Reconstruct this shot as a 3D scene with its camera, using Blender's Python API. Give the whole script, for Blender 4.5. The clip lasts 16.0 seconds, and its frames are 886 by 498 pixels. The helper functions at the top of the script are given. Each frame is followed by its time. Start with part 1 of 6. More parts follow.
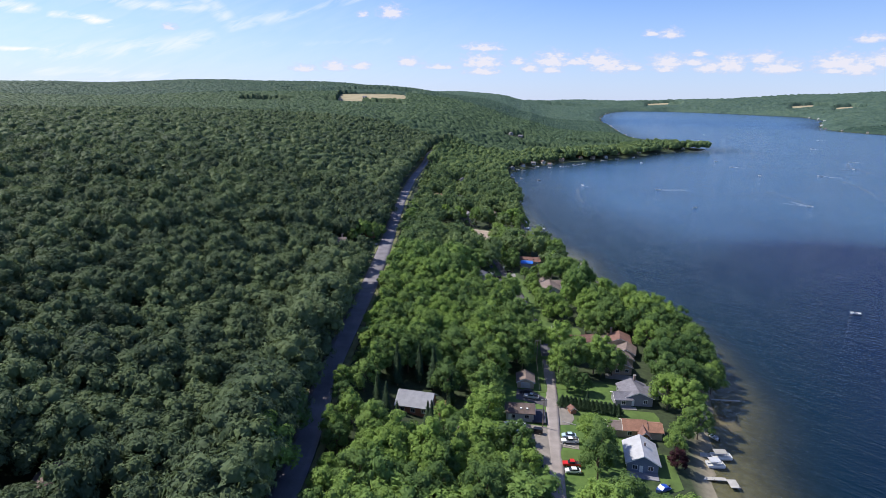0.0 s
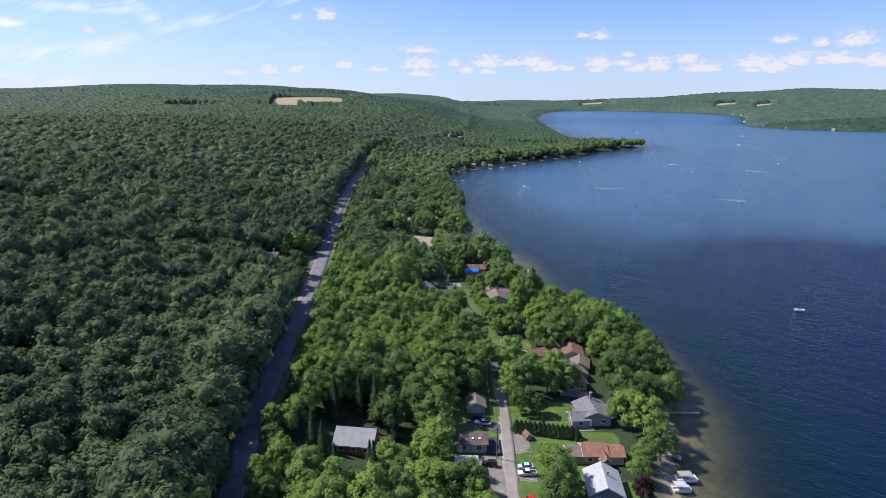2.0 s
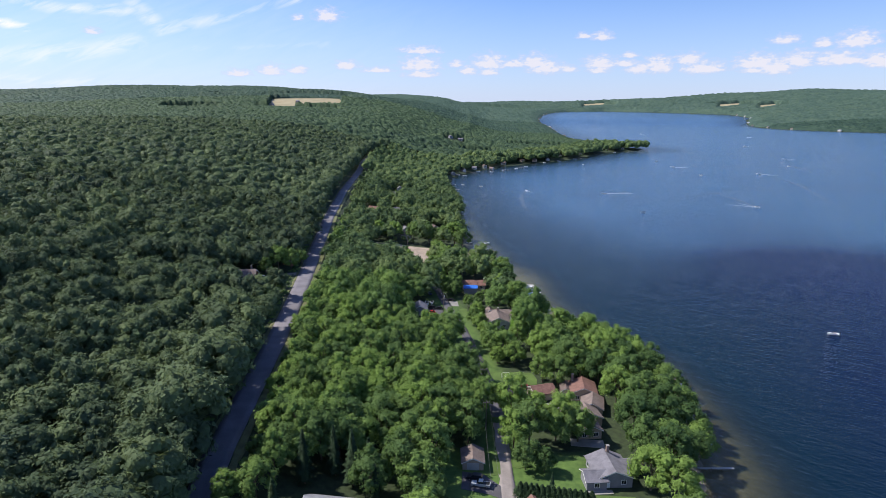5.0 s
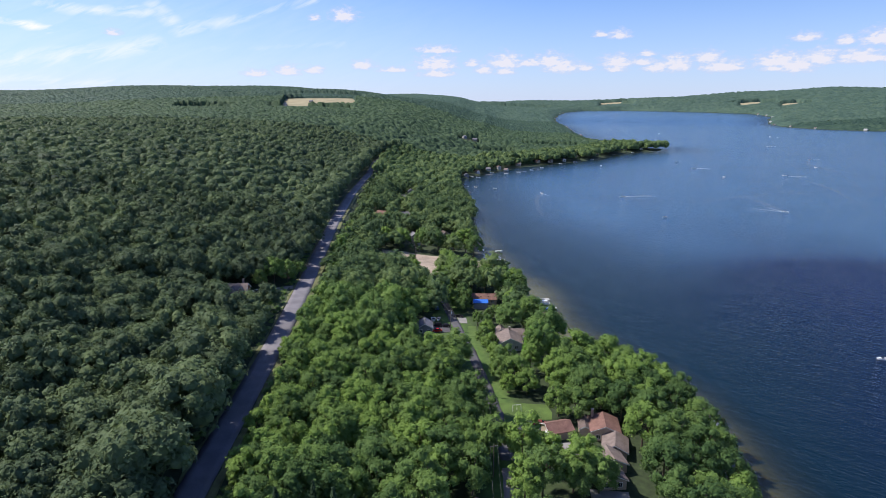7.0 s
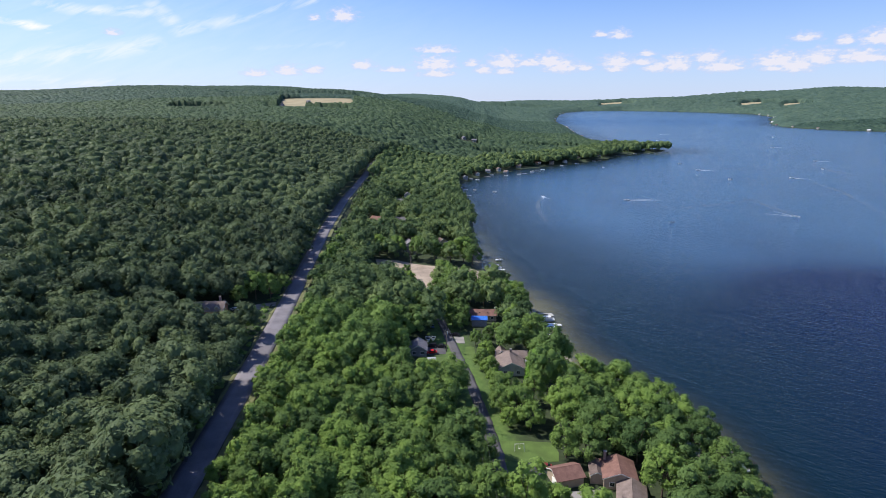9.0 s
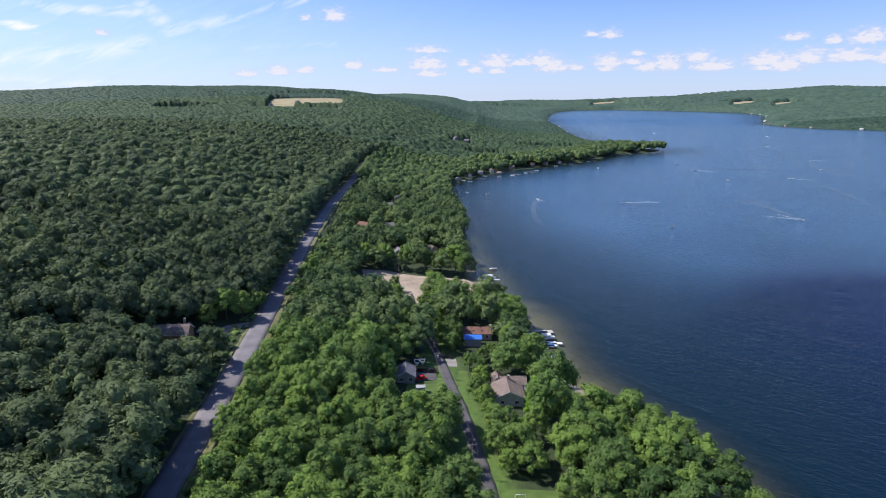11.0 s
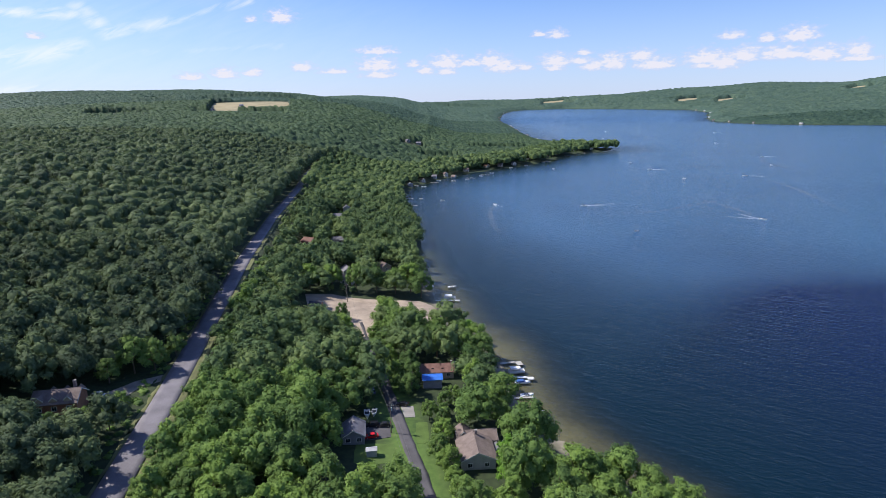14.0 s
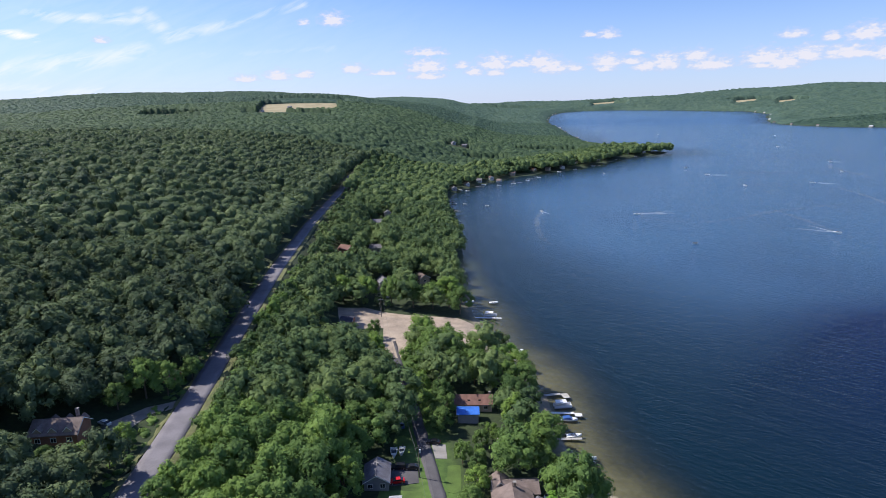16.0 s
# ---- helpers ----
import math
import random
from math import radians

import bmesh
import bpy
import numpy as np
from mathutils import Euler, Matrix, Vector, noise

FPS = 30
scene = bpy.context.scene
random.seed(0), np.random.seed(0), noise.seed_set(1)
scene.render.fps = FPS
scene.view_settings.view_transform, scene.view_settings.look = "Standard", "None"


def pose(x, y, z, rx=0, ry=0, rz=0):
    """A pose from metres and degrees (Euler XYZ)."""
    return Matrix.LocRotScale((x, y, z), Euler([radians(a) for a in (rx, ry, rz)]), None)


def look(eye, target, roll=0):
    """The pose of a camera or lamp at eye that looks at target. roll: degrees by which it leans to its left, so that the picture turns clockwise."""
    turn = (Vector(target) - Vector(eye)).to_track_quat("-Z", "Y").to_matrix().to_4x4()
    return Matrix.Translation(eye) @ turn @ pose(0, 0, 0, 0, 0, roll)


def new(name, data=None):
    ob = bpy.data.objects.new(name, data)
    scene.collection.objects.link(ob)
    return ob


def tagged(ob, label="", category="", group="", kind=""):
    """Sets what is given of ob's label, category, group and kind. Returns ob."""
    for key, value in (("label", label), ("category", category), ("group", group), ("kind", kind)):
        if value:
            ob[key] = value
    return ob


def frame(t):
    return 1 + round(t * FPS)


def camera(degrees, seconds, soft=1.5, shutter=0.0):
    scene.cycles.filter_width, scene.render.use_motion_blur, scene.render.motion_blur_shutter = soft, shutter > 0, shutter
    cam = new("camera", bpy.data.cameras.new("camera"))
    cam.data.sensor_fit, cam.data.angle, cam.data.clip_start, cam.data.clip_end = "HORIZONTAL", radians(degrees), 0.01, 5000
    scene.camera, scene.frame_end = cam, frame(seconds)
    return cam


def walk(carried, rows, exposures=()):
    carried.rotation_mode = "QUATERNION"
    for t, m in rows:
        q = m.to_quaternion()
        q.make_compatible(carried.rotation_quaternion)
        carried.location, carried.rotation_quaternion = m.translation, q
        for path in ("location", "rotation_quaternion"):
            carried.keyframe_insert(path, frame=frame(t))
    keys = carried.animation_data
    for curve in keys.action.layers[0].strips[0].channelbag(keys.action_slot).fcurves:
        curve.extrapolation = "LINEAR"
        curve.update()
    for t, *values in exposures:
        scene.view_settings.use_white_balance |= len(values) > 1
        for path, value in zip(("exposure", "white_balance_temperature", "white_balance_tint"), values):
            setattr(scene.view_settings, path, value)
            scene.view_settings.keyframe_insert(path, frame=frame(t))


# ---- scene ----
cam = camera(73.0, 16.0, 0.75)

PATH = [
    (0, (-5.02, 9.92, 97.52), (-15.02, 106.47, 73.52), 0.8),
    (0.5, (-5.05, 14.57, 97.52), (-10.5, 111.52, 73.62), 0.5),
    (1, (-5.35, 18.99, 97.57), (-7.4, 116.09, 73.82), 0.2),
    (1.5, (-5.18, 23.36, 97.64), (-6.43, 120.51, 73.89), 0.1),
    (2, (-5.02, 27.66, 97.67), (-5.67, 124.86, 74.02), 0.0),
    (2.5, (-4.8, 31.99, 97.8), (-5.1, 129.14, 74.15), -0.0),
    (3, (-4.43, 36.57, 97.81), (-4.48, 133.72, 74.21), -0.1),
    (3.5, (-4.04, 41.27, 97.85), (-3.94, 138.47, 74.25), -0.1),
    (4, (-3.72, 45.75, 98.0), (-3.42, 142.9, 74.5), -0.1),
    (6.5, (0.3, 74.68, 98.08), (-3.1, 171.83, 74.53), -0.1),
    (7, (0.9, 79.72, 98.43), (-2.55, 176.87, 74.83), -0.2),
    (7.5, (1.18, 84.93, 98.66), (-2.22, 182.03, 75.11), -0.1),
    (8, (1.52, 90.21, 98.86), (-1.88, 187.31, 75.31), -0.1),
    (8.5, (2.02, 96.02, 98.8), (-1.43, 193.17, 75.25), -0.2),
    (9, (1.95, 101.53, 99.0), (-1.45, 198.63, 75.4), -0.2),
    (11.3, (2.27, 128.73, 98.78), (0.72, 225.88, 75.13), -0.4),
    (11.5, (2.19, 131.21, 99.04), (2.04, 228.36, 75.34), -0.5),
    (12, (2.14, 136.59, 99.36), (4.54, 233.74, 75.66), -0.8),
    (12.5, (2.29, 142.51, 99.47), (6.74, 239.56, 75.82), -1.0),
    (13, (2.4, 148.1, 99.68), (8.45, 245.1, 76.03), -1.1),
    (13.5, (2.79, 153.78, 99.73), (7.99, 250.83, 76.13), -1.1),
    (14, (3.56, 159.29, 99.9), (8.71, 256.34, 76.3), -1.2),
    (14.5, (3.81, 164.99, 99.94), (8.61, 262.09, 76.49), -1.3),
    (15, (4.75, 170.11, 100.28), (5.9, 267.36, 76.88), -1.2),
    (15.5, (5.77, 175.47, 100.42), (5.07, 272.72, 77.12), -1.2),
    (16, (6.6, 180.71, 100.69), (4.2, 277.91, 77.44), -1.2),
]
walk(cam, [(t, look(eye, target, roll)) for t, eye, target, roll in PATH])


# ---- light ----
SUN_AZ, SUN_EL = radians(-74), radians(48)   # azimuth from +y towards +x
sun_way = Vector((math.sin(SUN_AZ) * math.cos(SUN_EL), math.cos(SUN_AZ) * math.cos(SUN_EL), math.sin(SUN_EL)))
sun = new("sun", bpy.data.lights.new("sun", "SUN"))
sun.data.energy, sun.data.angle, sun.data.color = 4.6, radians(0.5), (1.0, 0.95, 0.87)
sun.matrix_world = look(sun_way * 500, (0, 0, 0))
scene.view_settings.exposure = 0.4

world = bpy.data.worlds.new("sky")
scene.world = world
world.use_nodes = True


class Nodes:
    """A small helper to write node trees in one line a node."""

    def __init__(self, tree):
        self.tree = tree
        tree.nodes.clear()

    def add(self, kind, props=None, **inputs):
        n = self.tree.nodes.new(kind)
        for k, v in (props or {}).items():
            setattr(n, k, v)
        for k, v in inputs.items():
            self.link(n, int(k[1:]) if k[0] == "i" and k[1:].isdigit() else k.replace("_", " "), v)
        return n

    def link(self, n, key, v):
        sock = n.inputs[key]
        if isinstance(v, bpy.types.NodeSocket):
            self.tree.links.new(v, sock)
        elif isinstance(v, bpy.types.Node):
            self.tree.links.new(v.outputs[0], sock)
        else:
            sock.default_value = v

    def math(self, op, a, b=0.0, c=0.0):
        return self.add("ShaderNodeMath", {"operation": op}, i0=a, i1=b, i2=c).outputs[0]

    def ramp(self, fac, stops):
        n = self.add("ShaderNodeValToRGB", None, Fac=fac)
        el = n.color_ramp.elements
        while len(el) < len(stops):
            el.new(0.5)
        for e, (p, c) in zip(el, stops):
            e.position, e.color = p, (*c, 1) if len(c) == 3 else c
        return n.outputs[0]

    def mix(self, fac, a, b, blend="MIX"):
        n = self.tree.nodes.new("ShaderNodeMix")
        n.data_type, n.blend_type = "RGBA", blend
        for key, v in (("Factor_Float", fac), ("A_Color", a), ("B_Color", b)):
            sock = next(s for s in n.inputs if s.identifier == key)
            if isinstance(v, bpy.types.NodeSocket):
                self.tree.links.new(v, sock)
            else:
                sock.default_value = v if key == "Factor_Float" else (*v, 1)
        return next(s for s in n.outputs if s.identifier == "Result_Color")


def build_sky():
    g = Nodes(world.node_tree)
    sky = g.add("ShaderNodeTexSky", {"sky_type": "NISHITA", "sun_disc": False, "sun_elevation": SUN_EL, "sun_rotation": SUN_AZ,
                                     "air_density": 1.0, "dust_density": 0.1, "ozone_density": 3.0})
    co = g.add("ShaderNodeTexCoord").outputs["Generated"]
    xyz = g.add("ShaderNodeSeparateXYZ", None, Vector=co)
    x, y, z = xyz.outputs
    az = g.math("ARCTAN2", x, y)          # radians, 0 along +y
    el = g.math("ARCSINE", z)

    # fair-weather cumulus in a low bank, flat below and knobbly above
    def blob(a0, e0, aw, eh):
        da = g.math("DIVIDE", g.math("SUBTRACT", az, radians(a0)), radians(aw))
        de = g.math("DIVIDE", g.math("SUBTRACT", el, radians(e0)), radians(eh * 1.25))
        below = g.math("MULTIPLY", g.math("LESS_THAN", de, 0.0), 1.6)
        de = g.math("MULTIPLY", de, g.math("ADD", below, 1.0))
        return g.math("SUBTRACT", 1.45, g.math("SQRT", g.math("ADD", g.math("MULTIPLY", da, da), g.math("MULTIPLY", de, de))))

    total = None
    for row in CUMULUS + CUMULUS_EAST:
        b = blob(*row)
        total = b if total is None else g.math("MAXIMUM", total, b)
    flat = g.add("ShaderNodeCombineXYZ", None, X=g.math("MULTIPLY", az, 85.0), Y=g.math("MULTIPLY", el, 170.0))
    knob = g.add("ShaderNodeTexNoise", None, Vector=flat, Scale=1.0, Detail=6.0, Roughness=0.6).outputs["Fac"]
    puff = g.math("ADD", total, g.math("MULTIPLY", g.math("SUBTRACT", knob, 0.5), 2.5))
    cover = g.ramp(puff, [(0.0, (0, 0, 0)), (0.5, (0.4, 0.4, 0.4)), (1.0, (1, 1, 1))])
    # high thin cirrus in drawn-out wisps
    long = g.add("ShaderNodeCombineXYZ", None, X=g.math("MULTIPLY", g.math("ADD", az, g.math("MULTIPLY", el, -1.2)), 28.0),
                 Y=g.math("MULTIPLY", g.math("ADD", el, g.math("MULTIPLY", az, -0.25)), 60.0))
    wisp = g.add("ShaderNodeTexNoise", None, Vector=long, Scale=1.0, Detail=6.0, Roughness=0.6, Distortion=0.8).outputs["Fac"]
    sway = g.math("MULTIPLY", g.math("SUBTRACT", g.add("ShaderNodeTexNoise", None, Vector=long, Scale=0.5, Detail=3.0).outputs["Fac"], 0.5), radians(1.3))
    thin = g.math("MULTIPLY", g.ramp(g.math("MULTIPLY_ADD", az, -0.9, 0.35), [(0.25, (0, 0, 0)), (0.9, (1, 1, 1))]), g.math("MULTIPLY", wisp, 0.3))
    for a0, e0, a1, e1, wide, dense in CIRRUS:
        da, de = radians(a1 - a0), radians(e1 - e0)
        qa, qe = g.math("SUBTRACT", az, radians(a0)), g.math("ADD", g.math("SUBTRACT", el, radians(e0)), sway)
        s = g.math("DIVIDE", g.math("MULTIPLY_ADD", qa, da, g.math("MULTIPLY", qe, de)), da * da + de * de)
        s = g.math("MINIMUM", g.math("MAXIMUM", s, 0.0), 1.0)
        off = g.math("POWER", g.math("SUBTRACT", qa, g.math("MULTIPLY", s, da)), 2.0)
        off = g.math("ADD", g.math("MULTIPLY", off, 0.35), g.math("POWER", g.math("SUBTRACT", qe, g.math("MULTIPLY", s, de)), 2.0))
        streak = g.math("EXPONENT", g.math("MULTIPLY", off, -1.0 / radians(wide) ** 2))
        thin = g.math("MAXIMUM", thin, g.math("MULTIPLY", streak, g.math("MULTIPLY", g.ramp(wisp, [(0.34, (0.1, 0.1, 0.1)), (0.62, (1, 1, 1))]), dense)))
    base = g.mix(1.0, sky.outputs[0], (SKY_GAIN * 0.74, SKY_GAIN * 0.86, SKY_GAIN * 1.22), "MULTIPLY")
    low = g.ramp(el, [(0.0, (1, 1, 1)), (0.16, (0, 0, 0))])
    base = g.mix(g.math("MULTIPLY", low, 0.6), base, (0.43, 0.515, 0.775))
    shade = g.mix(g.ramp(puff, [(0.35, (0, 0, 0)), (0.9, (1, 1, 1))]), (0.49, 0.515, 0.69), (0.655, 0.64, 0.71))
    out = g.mix(thin, base, (0.78, 0.78, 0.86))
    out = g.mix(g.math("MULTIPLY", cover, 0.9), out, shade)
    bg = g.add("ShaderNodeBackground", None, Color=out, Strength=1.0)
    g.add("ShaderNodeOutputWorld", None, Surface=bg)


SKY_GAIN = 0.102
# azimuth, elevation, half width, height (degrees) of each cumulus
CUMULUS = [(-18.8, 2.55, 1.04, 0.36), (-15.9, 2.77, 1.04, 0.54), (-13.6, 2.85, 0.91, 0.36), (-9.2, 3.26, 1.09, 0.44), (-6.4, 2.94, 1.34, 0.27),
           (-2.6, 3.3, 1.71, 0.71), (-2.5, 2.55, 1.53, 0.36), (0.7, 3.45, 0.67, 0.36), (1.8, 2.86, 0.80, 0.44), (3.7, 3.5, 1.53, 0.71), (3.7, 2.75, 0.91, 0.36),
           (5.9, 3.45, 1.22, 0.36), (7.8, 3.5, 1.46, 0.71), (8.8, 3.0, 1.53, 0.71), (10.8, 2.95, 0.80, 0.36), (-2.5, 4.65, 1.71, 0.36), (-10.8, 7.38, 1.09, 0.63),
           (-13.4, 7.24, 0.49, 0.27), (12.0, 5.74, 0.60, 0.27), (13.6, 5.66, 0.85, 0.44)]
CUMULUS_EAST = [(13.6, 3.38, 1.40, 0.63), (13.5, 2.85, 0.98, 0.36), (15.7, 3.35, 1.22, 0.36), (16.1, 4.04, 0.67, 0.27), (16.9, 2.87, 1.04, 0.54),
                (18.5, 3.01, 1.34, 0.80), (20.9, 3.57, 1.16, 0.54), (22.2, 2.78, 1.71, 0.63), (25.9, 2.64, 0.91, 0.27), (26.2, 3.1, 1.76, 0.71),
                (27.6, 2.71, 1.27, 0.80), (29.1, 3.2, 1.27, 0.71), (31.8, 3.18, 1.95, 0.63), (34.6, 3.0, 1.46, 0.71), (37.0, 2.64, 1.40, 0.27),
                (36.8, 3.18, 0.80, 0.63), (28.0, 4.85, 1.04, 0.36), (30.6, 4.46, 0.60, 0.44), (32.8, 4.5, 1.34, 0.71), (-29.5, 5.54, 0.60, 0.27)]
# wisps of cirrus: azimuth and elevation of both ends, half width (degrees), density
CIRRUS = [(-24.6, 5.9, -18.7, 7.4, 0.50, 0.65), (-18.7, 7.4, -13.5, 9.0, 0.34, 0.60), (-24.4, 6.1, -26.2, 7.8, 0.60, 0.55), (-38.0, 3.0, -27.0, 5.0, 0.85, 0.55), (-43.0, 6.6, -39.0, 6.5, 0.42, 1.00), (-37.6, 6.0, -34.0, 5.7, 0.30, 0.98),
          (-34.0, 7.2, -26.5, 7.4, 0.42, 0.65), (-43.0, 3.5, -38.4, 3.2, 0.20, 0.98), (-29.0, 4.6, -27.2, 4.6, 0.22, 0.59), (-22.0, 4.6, -11.0, 5.2, 0.35, 0.21), (-40.0, 1.9, -30.0, 1.7, 0.5, 0.45)]
build_sky()


# ---- materials ----
def material(name, build):
    m = bpy.data.materials.new(name)
    m.use_nodes = True
    g = Nodes(m.node_tree)
    g.add("ShaderNodeOutputMaterial", None, Surface=build(g))
    return m


def plain(name, colour, rough=0.7, vary=0.15, scale=3.0, metal=0.0, bump=0.0, fine=20.0):
    """A painted or natural surface with blotches at two sizes and a little relief."""
    def build(g):
        co = g.add("ShaderNodeTexCoord").outputs["Object"]
        a = g.add("ShaderNodeTexNoise", None, Vector=co, Scale=1.0 / scale, Detail=4.0).outputs["Fac"]
        b = g.add("ShaderNodeTexNoise", None, Vector=co, Scale=fine / scale, Detail=3.0).outputs["Fac"]
        k = g.math("ADD", g.math("MULTIPLY", a, 0.65), g.math("MULTIPLY", b, 0.35))
        dark, light = [tuple(min(1.0, c * f) for c in colour) for f in (1 - 1.6 * vary, 1 + 1.6 * vary)]
        col = g.ramp(k, [(0.3, dark), (0.7, light)])
        n = g.add("ShaderNodeBsdfPrincipled", None, Base_Color=col, Roughness=rough, Metallic=metal)
        if bump:
            g.link(n, "Normal", g.add("ShaderNodeBump", None, Height=b, Strength=bump, Distance=0.1))
        return n.outputs[0]
    return material(name, build)


def foliage(name, dark, mid, light, source, glow=0.3, grain=1.1, single=0.5, cut=0.0, lie=0.14, relief=0.5):
    """Leaves: a colour a tree, paler and darker leaf clumps in it, some light let through."""
    def build(g):
        geo = g.add("ShaderNodeNewGeometry")
        pos = geo.outputs["Position"]
        if source == "object":
            tree = g.add("ShaderNodeObjectInfo").outputs["Random"]
        else:
            tree = g.add("ShaderNodeAttribute", {"attribute_name": "tint"}).outputs["Fac"]
        wide = g.add("ShaderNodeTexNoise", None, Vector=pos, Scale=0.012, Detail=2.0).outputs["Fac"]
        clump = g.add("ShaderNodeTexNoise", None, Vector=pos, Scale=grain, Detail=3.0, Roughness=0.7).outputs["Fac"]
        k = g.math("ADD", g.math("MULTIPLY", tree, single), g.math("MULTIPLY", geo.outputs["Random Per Island"], 0.22))
        k = g.math("ADD", k, g.math("MULTIPLY", g.math("SUBTRACT", wide, 0.42), 0.75))
        k = g.math("ADD", k, g.math("MULTIPLY", g.math("SUBTRACT", clump, 0.45), 0.62))
        col = g.ramp(k, [(0.05, dark), (0.45, mid), (0.95, light)])
        # leaves lie flatter than the crown's outline
        up = g.add("ShaderNodeVectorMath", {"operation": "SCALE"}, i0=geo.outputs["Normal"])
        up.inputs["Scale"].default_value = 1.0 - lie
        up = g.add("ShaderNodeVectorMath", {"operation": "NORMALIZE"}, i0=g.add("ShaderNodeVectorMath", {"operation": "ADD"}, i0=up, i1=(0, 0, lie)))
        bump = g.add("ShaderNodeBump", None, Height=clump, Strength=min(1.0, relief), Distance=relief, Normal=up)
        d = g.add("ShaderNodeBsdfPrincipled", None, Base_Color=col, Roughness=0.6, Normal=bump)
        g.link(d, "Specular IOR Level", 0.1)
        t = g.add("ShaderNodeBsdfTranslucent", None, Color=g.mix(0.5, col, light))
        leaf = g.add("ShaderNodeMixShader", None, Fac=glow, i1=d, i2=t)
        if not cut:
            return leaf.outputs[0]
        # gaps between the leaves of a spray
        gap = g.add("ShaderNodeTexNoise", None, Vector=pos, Scale=cut, Detail=2.0, Roughness=0.6).outputs["Fac"]
        return g.add("ShaderNodeMixShader", None, Fac=g.math("GREATER_THAN", gap, 0.53), i1=leaf, i2=g.add("ShaderNodeBsdfTransparent")).outputs[0]
    return material(name, build)


def leafage(name, dark, mid, light, source, glow, grain, single, cut):
    """The sprays of a crown, with gaps, and its closed inner body."""
    return foliage(name, dark, mid, light, source, glow, grain, single, cut), foliage(name + "_inside", dark, mid, light, source, glow, grain, single)


LEAF_NEAR = leafage("leaves", (0.048, 0.095, 0.034), (0.117, 0.187, 0.057), (0.198, 0.301, 0.069), "object", 0.26, 1.6, 0.85, 2.6)
LEAF_STUFF = leafage("leaves_of_the_wood", (0.049, 0.077, 0.045), (0.093, 0.133, 0.066), (0.151, 0.201, 0.087), "tint", 0.26, 1.0, 0.62, 2.0)
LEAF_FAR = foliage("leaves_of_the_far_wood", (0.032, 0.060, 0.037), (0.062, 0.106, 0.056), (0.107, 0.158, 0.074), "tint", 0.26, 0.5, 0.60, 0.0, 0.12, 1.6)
# distance haze is mixed into the next two leaf colours as extra blue
LEAF_HAZED = foliage("hazed_hill_leaves", (0.030, 0.061, 0.048), (0.058, 0.103, 0.074), (0.095, 0.147, 0.090), "tint", 0.26, 0.25, 0.60, 0.0, 0.15, 2.5)
LEAF_RIM = foliage("hazed_rim_leaves", (0.050, 0.090, 0.074), (0.086, 0.142, 0.106), (0.130, 0.186, 0.124), "tint", 0.26, 0.15, 0.55, 0.0, 0.25, 3.0)
LEAF_BANK = leafage("leaves_of_the_bank", (0.052, 0.097, 0.036), (0.125, 0.205, 0.059), (0.209, 0.313, 0.076), "tint", 0.26, 1.2, 0.75, 2.0)
LEAF_SHORE = leafage("leaves_of_the_shore", (0.048, 0.087, 0.040), (0.103, 0.161, 0.065), (0.179, 0.241, 0.087), "tint", 0.26, 1.1, 0.70, 2.0)
LEAF_LIME = leafage("lime_green_leaves", (0.11, 0.22, 0.04), (0.17, 0.32, 0.05), (0.24, 0.42, 0.07), "object", 0.26, 1.6, 0.5, 2.6)
LEAF_PURPLE = leafage("purple_leaves", (0.03, 0.012, 0.016), (0.05, 0.02, 0.025), (0.08, 0.03, 0.035), "object", 0.3, 1.6, 0.5, 2.6)
NEEDLES = leafage("needles", (0.022, 0.044, 0.024), (0.040, 0.072, 0.036), (0.07, 0.11, 0.05), "object", 0.2, 1.6, 0.5, 3.0)
BARK = plain("bark", (0.12, 0.09, 0.065), 0.9, 0.25, 0.5, bump=0.5)


def ground_material(g):
    geo = g.add("ShaderNodeNewGeometry")
    pos = geo.outputs["Position"]
    floor = g.add("ShaderNodeTexNoise", None, Vector=pos, Scale=0.6, Detail=5.0).outputs["Fac"]
    big = g.add("ShaderNodeTexNoise", None, Vector=pos, Scale=0.05, Detail=3.0).outputs["Fac"]
    wood = g.ramp(floor, [(0.3, (0.018, 0.030, 0.011)), (0.7, (0.038, 0.058, 0.02))])
    grass = g.ramp(g.math("ADD", g.math("MULTIPLY", floor, 0.5), g.math("MULTIPLY", big, 0.5)),
                   [(0.35, (0.05, 0.10, 0.02)), (0.6, (0.10, 0.17, 0.035)), (0.75, (0.16, 0.19, 0.06))])
    sand = g.ramp(g.math("ADD", g.math("MULTIPLY", floor, 0.4), g.math("MULTIPLY", big, 0.6)),
                  [(0.35, (0.19, 0.162, 0.115)), (0.65, (0.33, 0.285, 0.21))])
    lawn = g.add("ShaderNodeAttribute", {"attribute_name": "lawn"}).outputs["Fac"]
    shore = g.add("ShaderNodeAttribute", {"attribute_name": "sand"}).outputs["Fac"]
    col = g.mix(lawn, wood, grass)
    crop = g.ramp(big, [(0.3, (0.27, 0.23, 0.13)), (0.7, (0.37, 0.31, 0.19))])
    col = g.mix(g.add("ShaderNodeAttribute", {"attribute_name": "field"}).outputs["Fac"], col, crop)
    col = g.mix(shore, col, sand)
    bump = g.add("ShaderNodeBump", None, Height=floor, Strength=0.5, Distance=0.3)
    return g.add("ShaderNodeBsdfPrincipled", None, Base_Color=col, Roughness=0.95, Normal=bump).outputs[0]


GROUND = material("ground", ground_material)


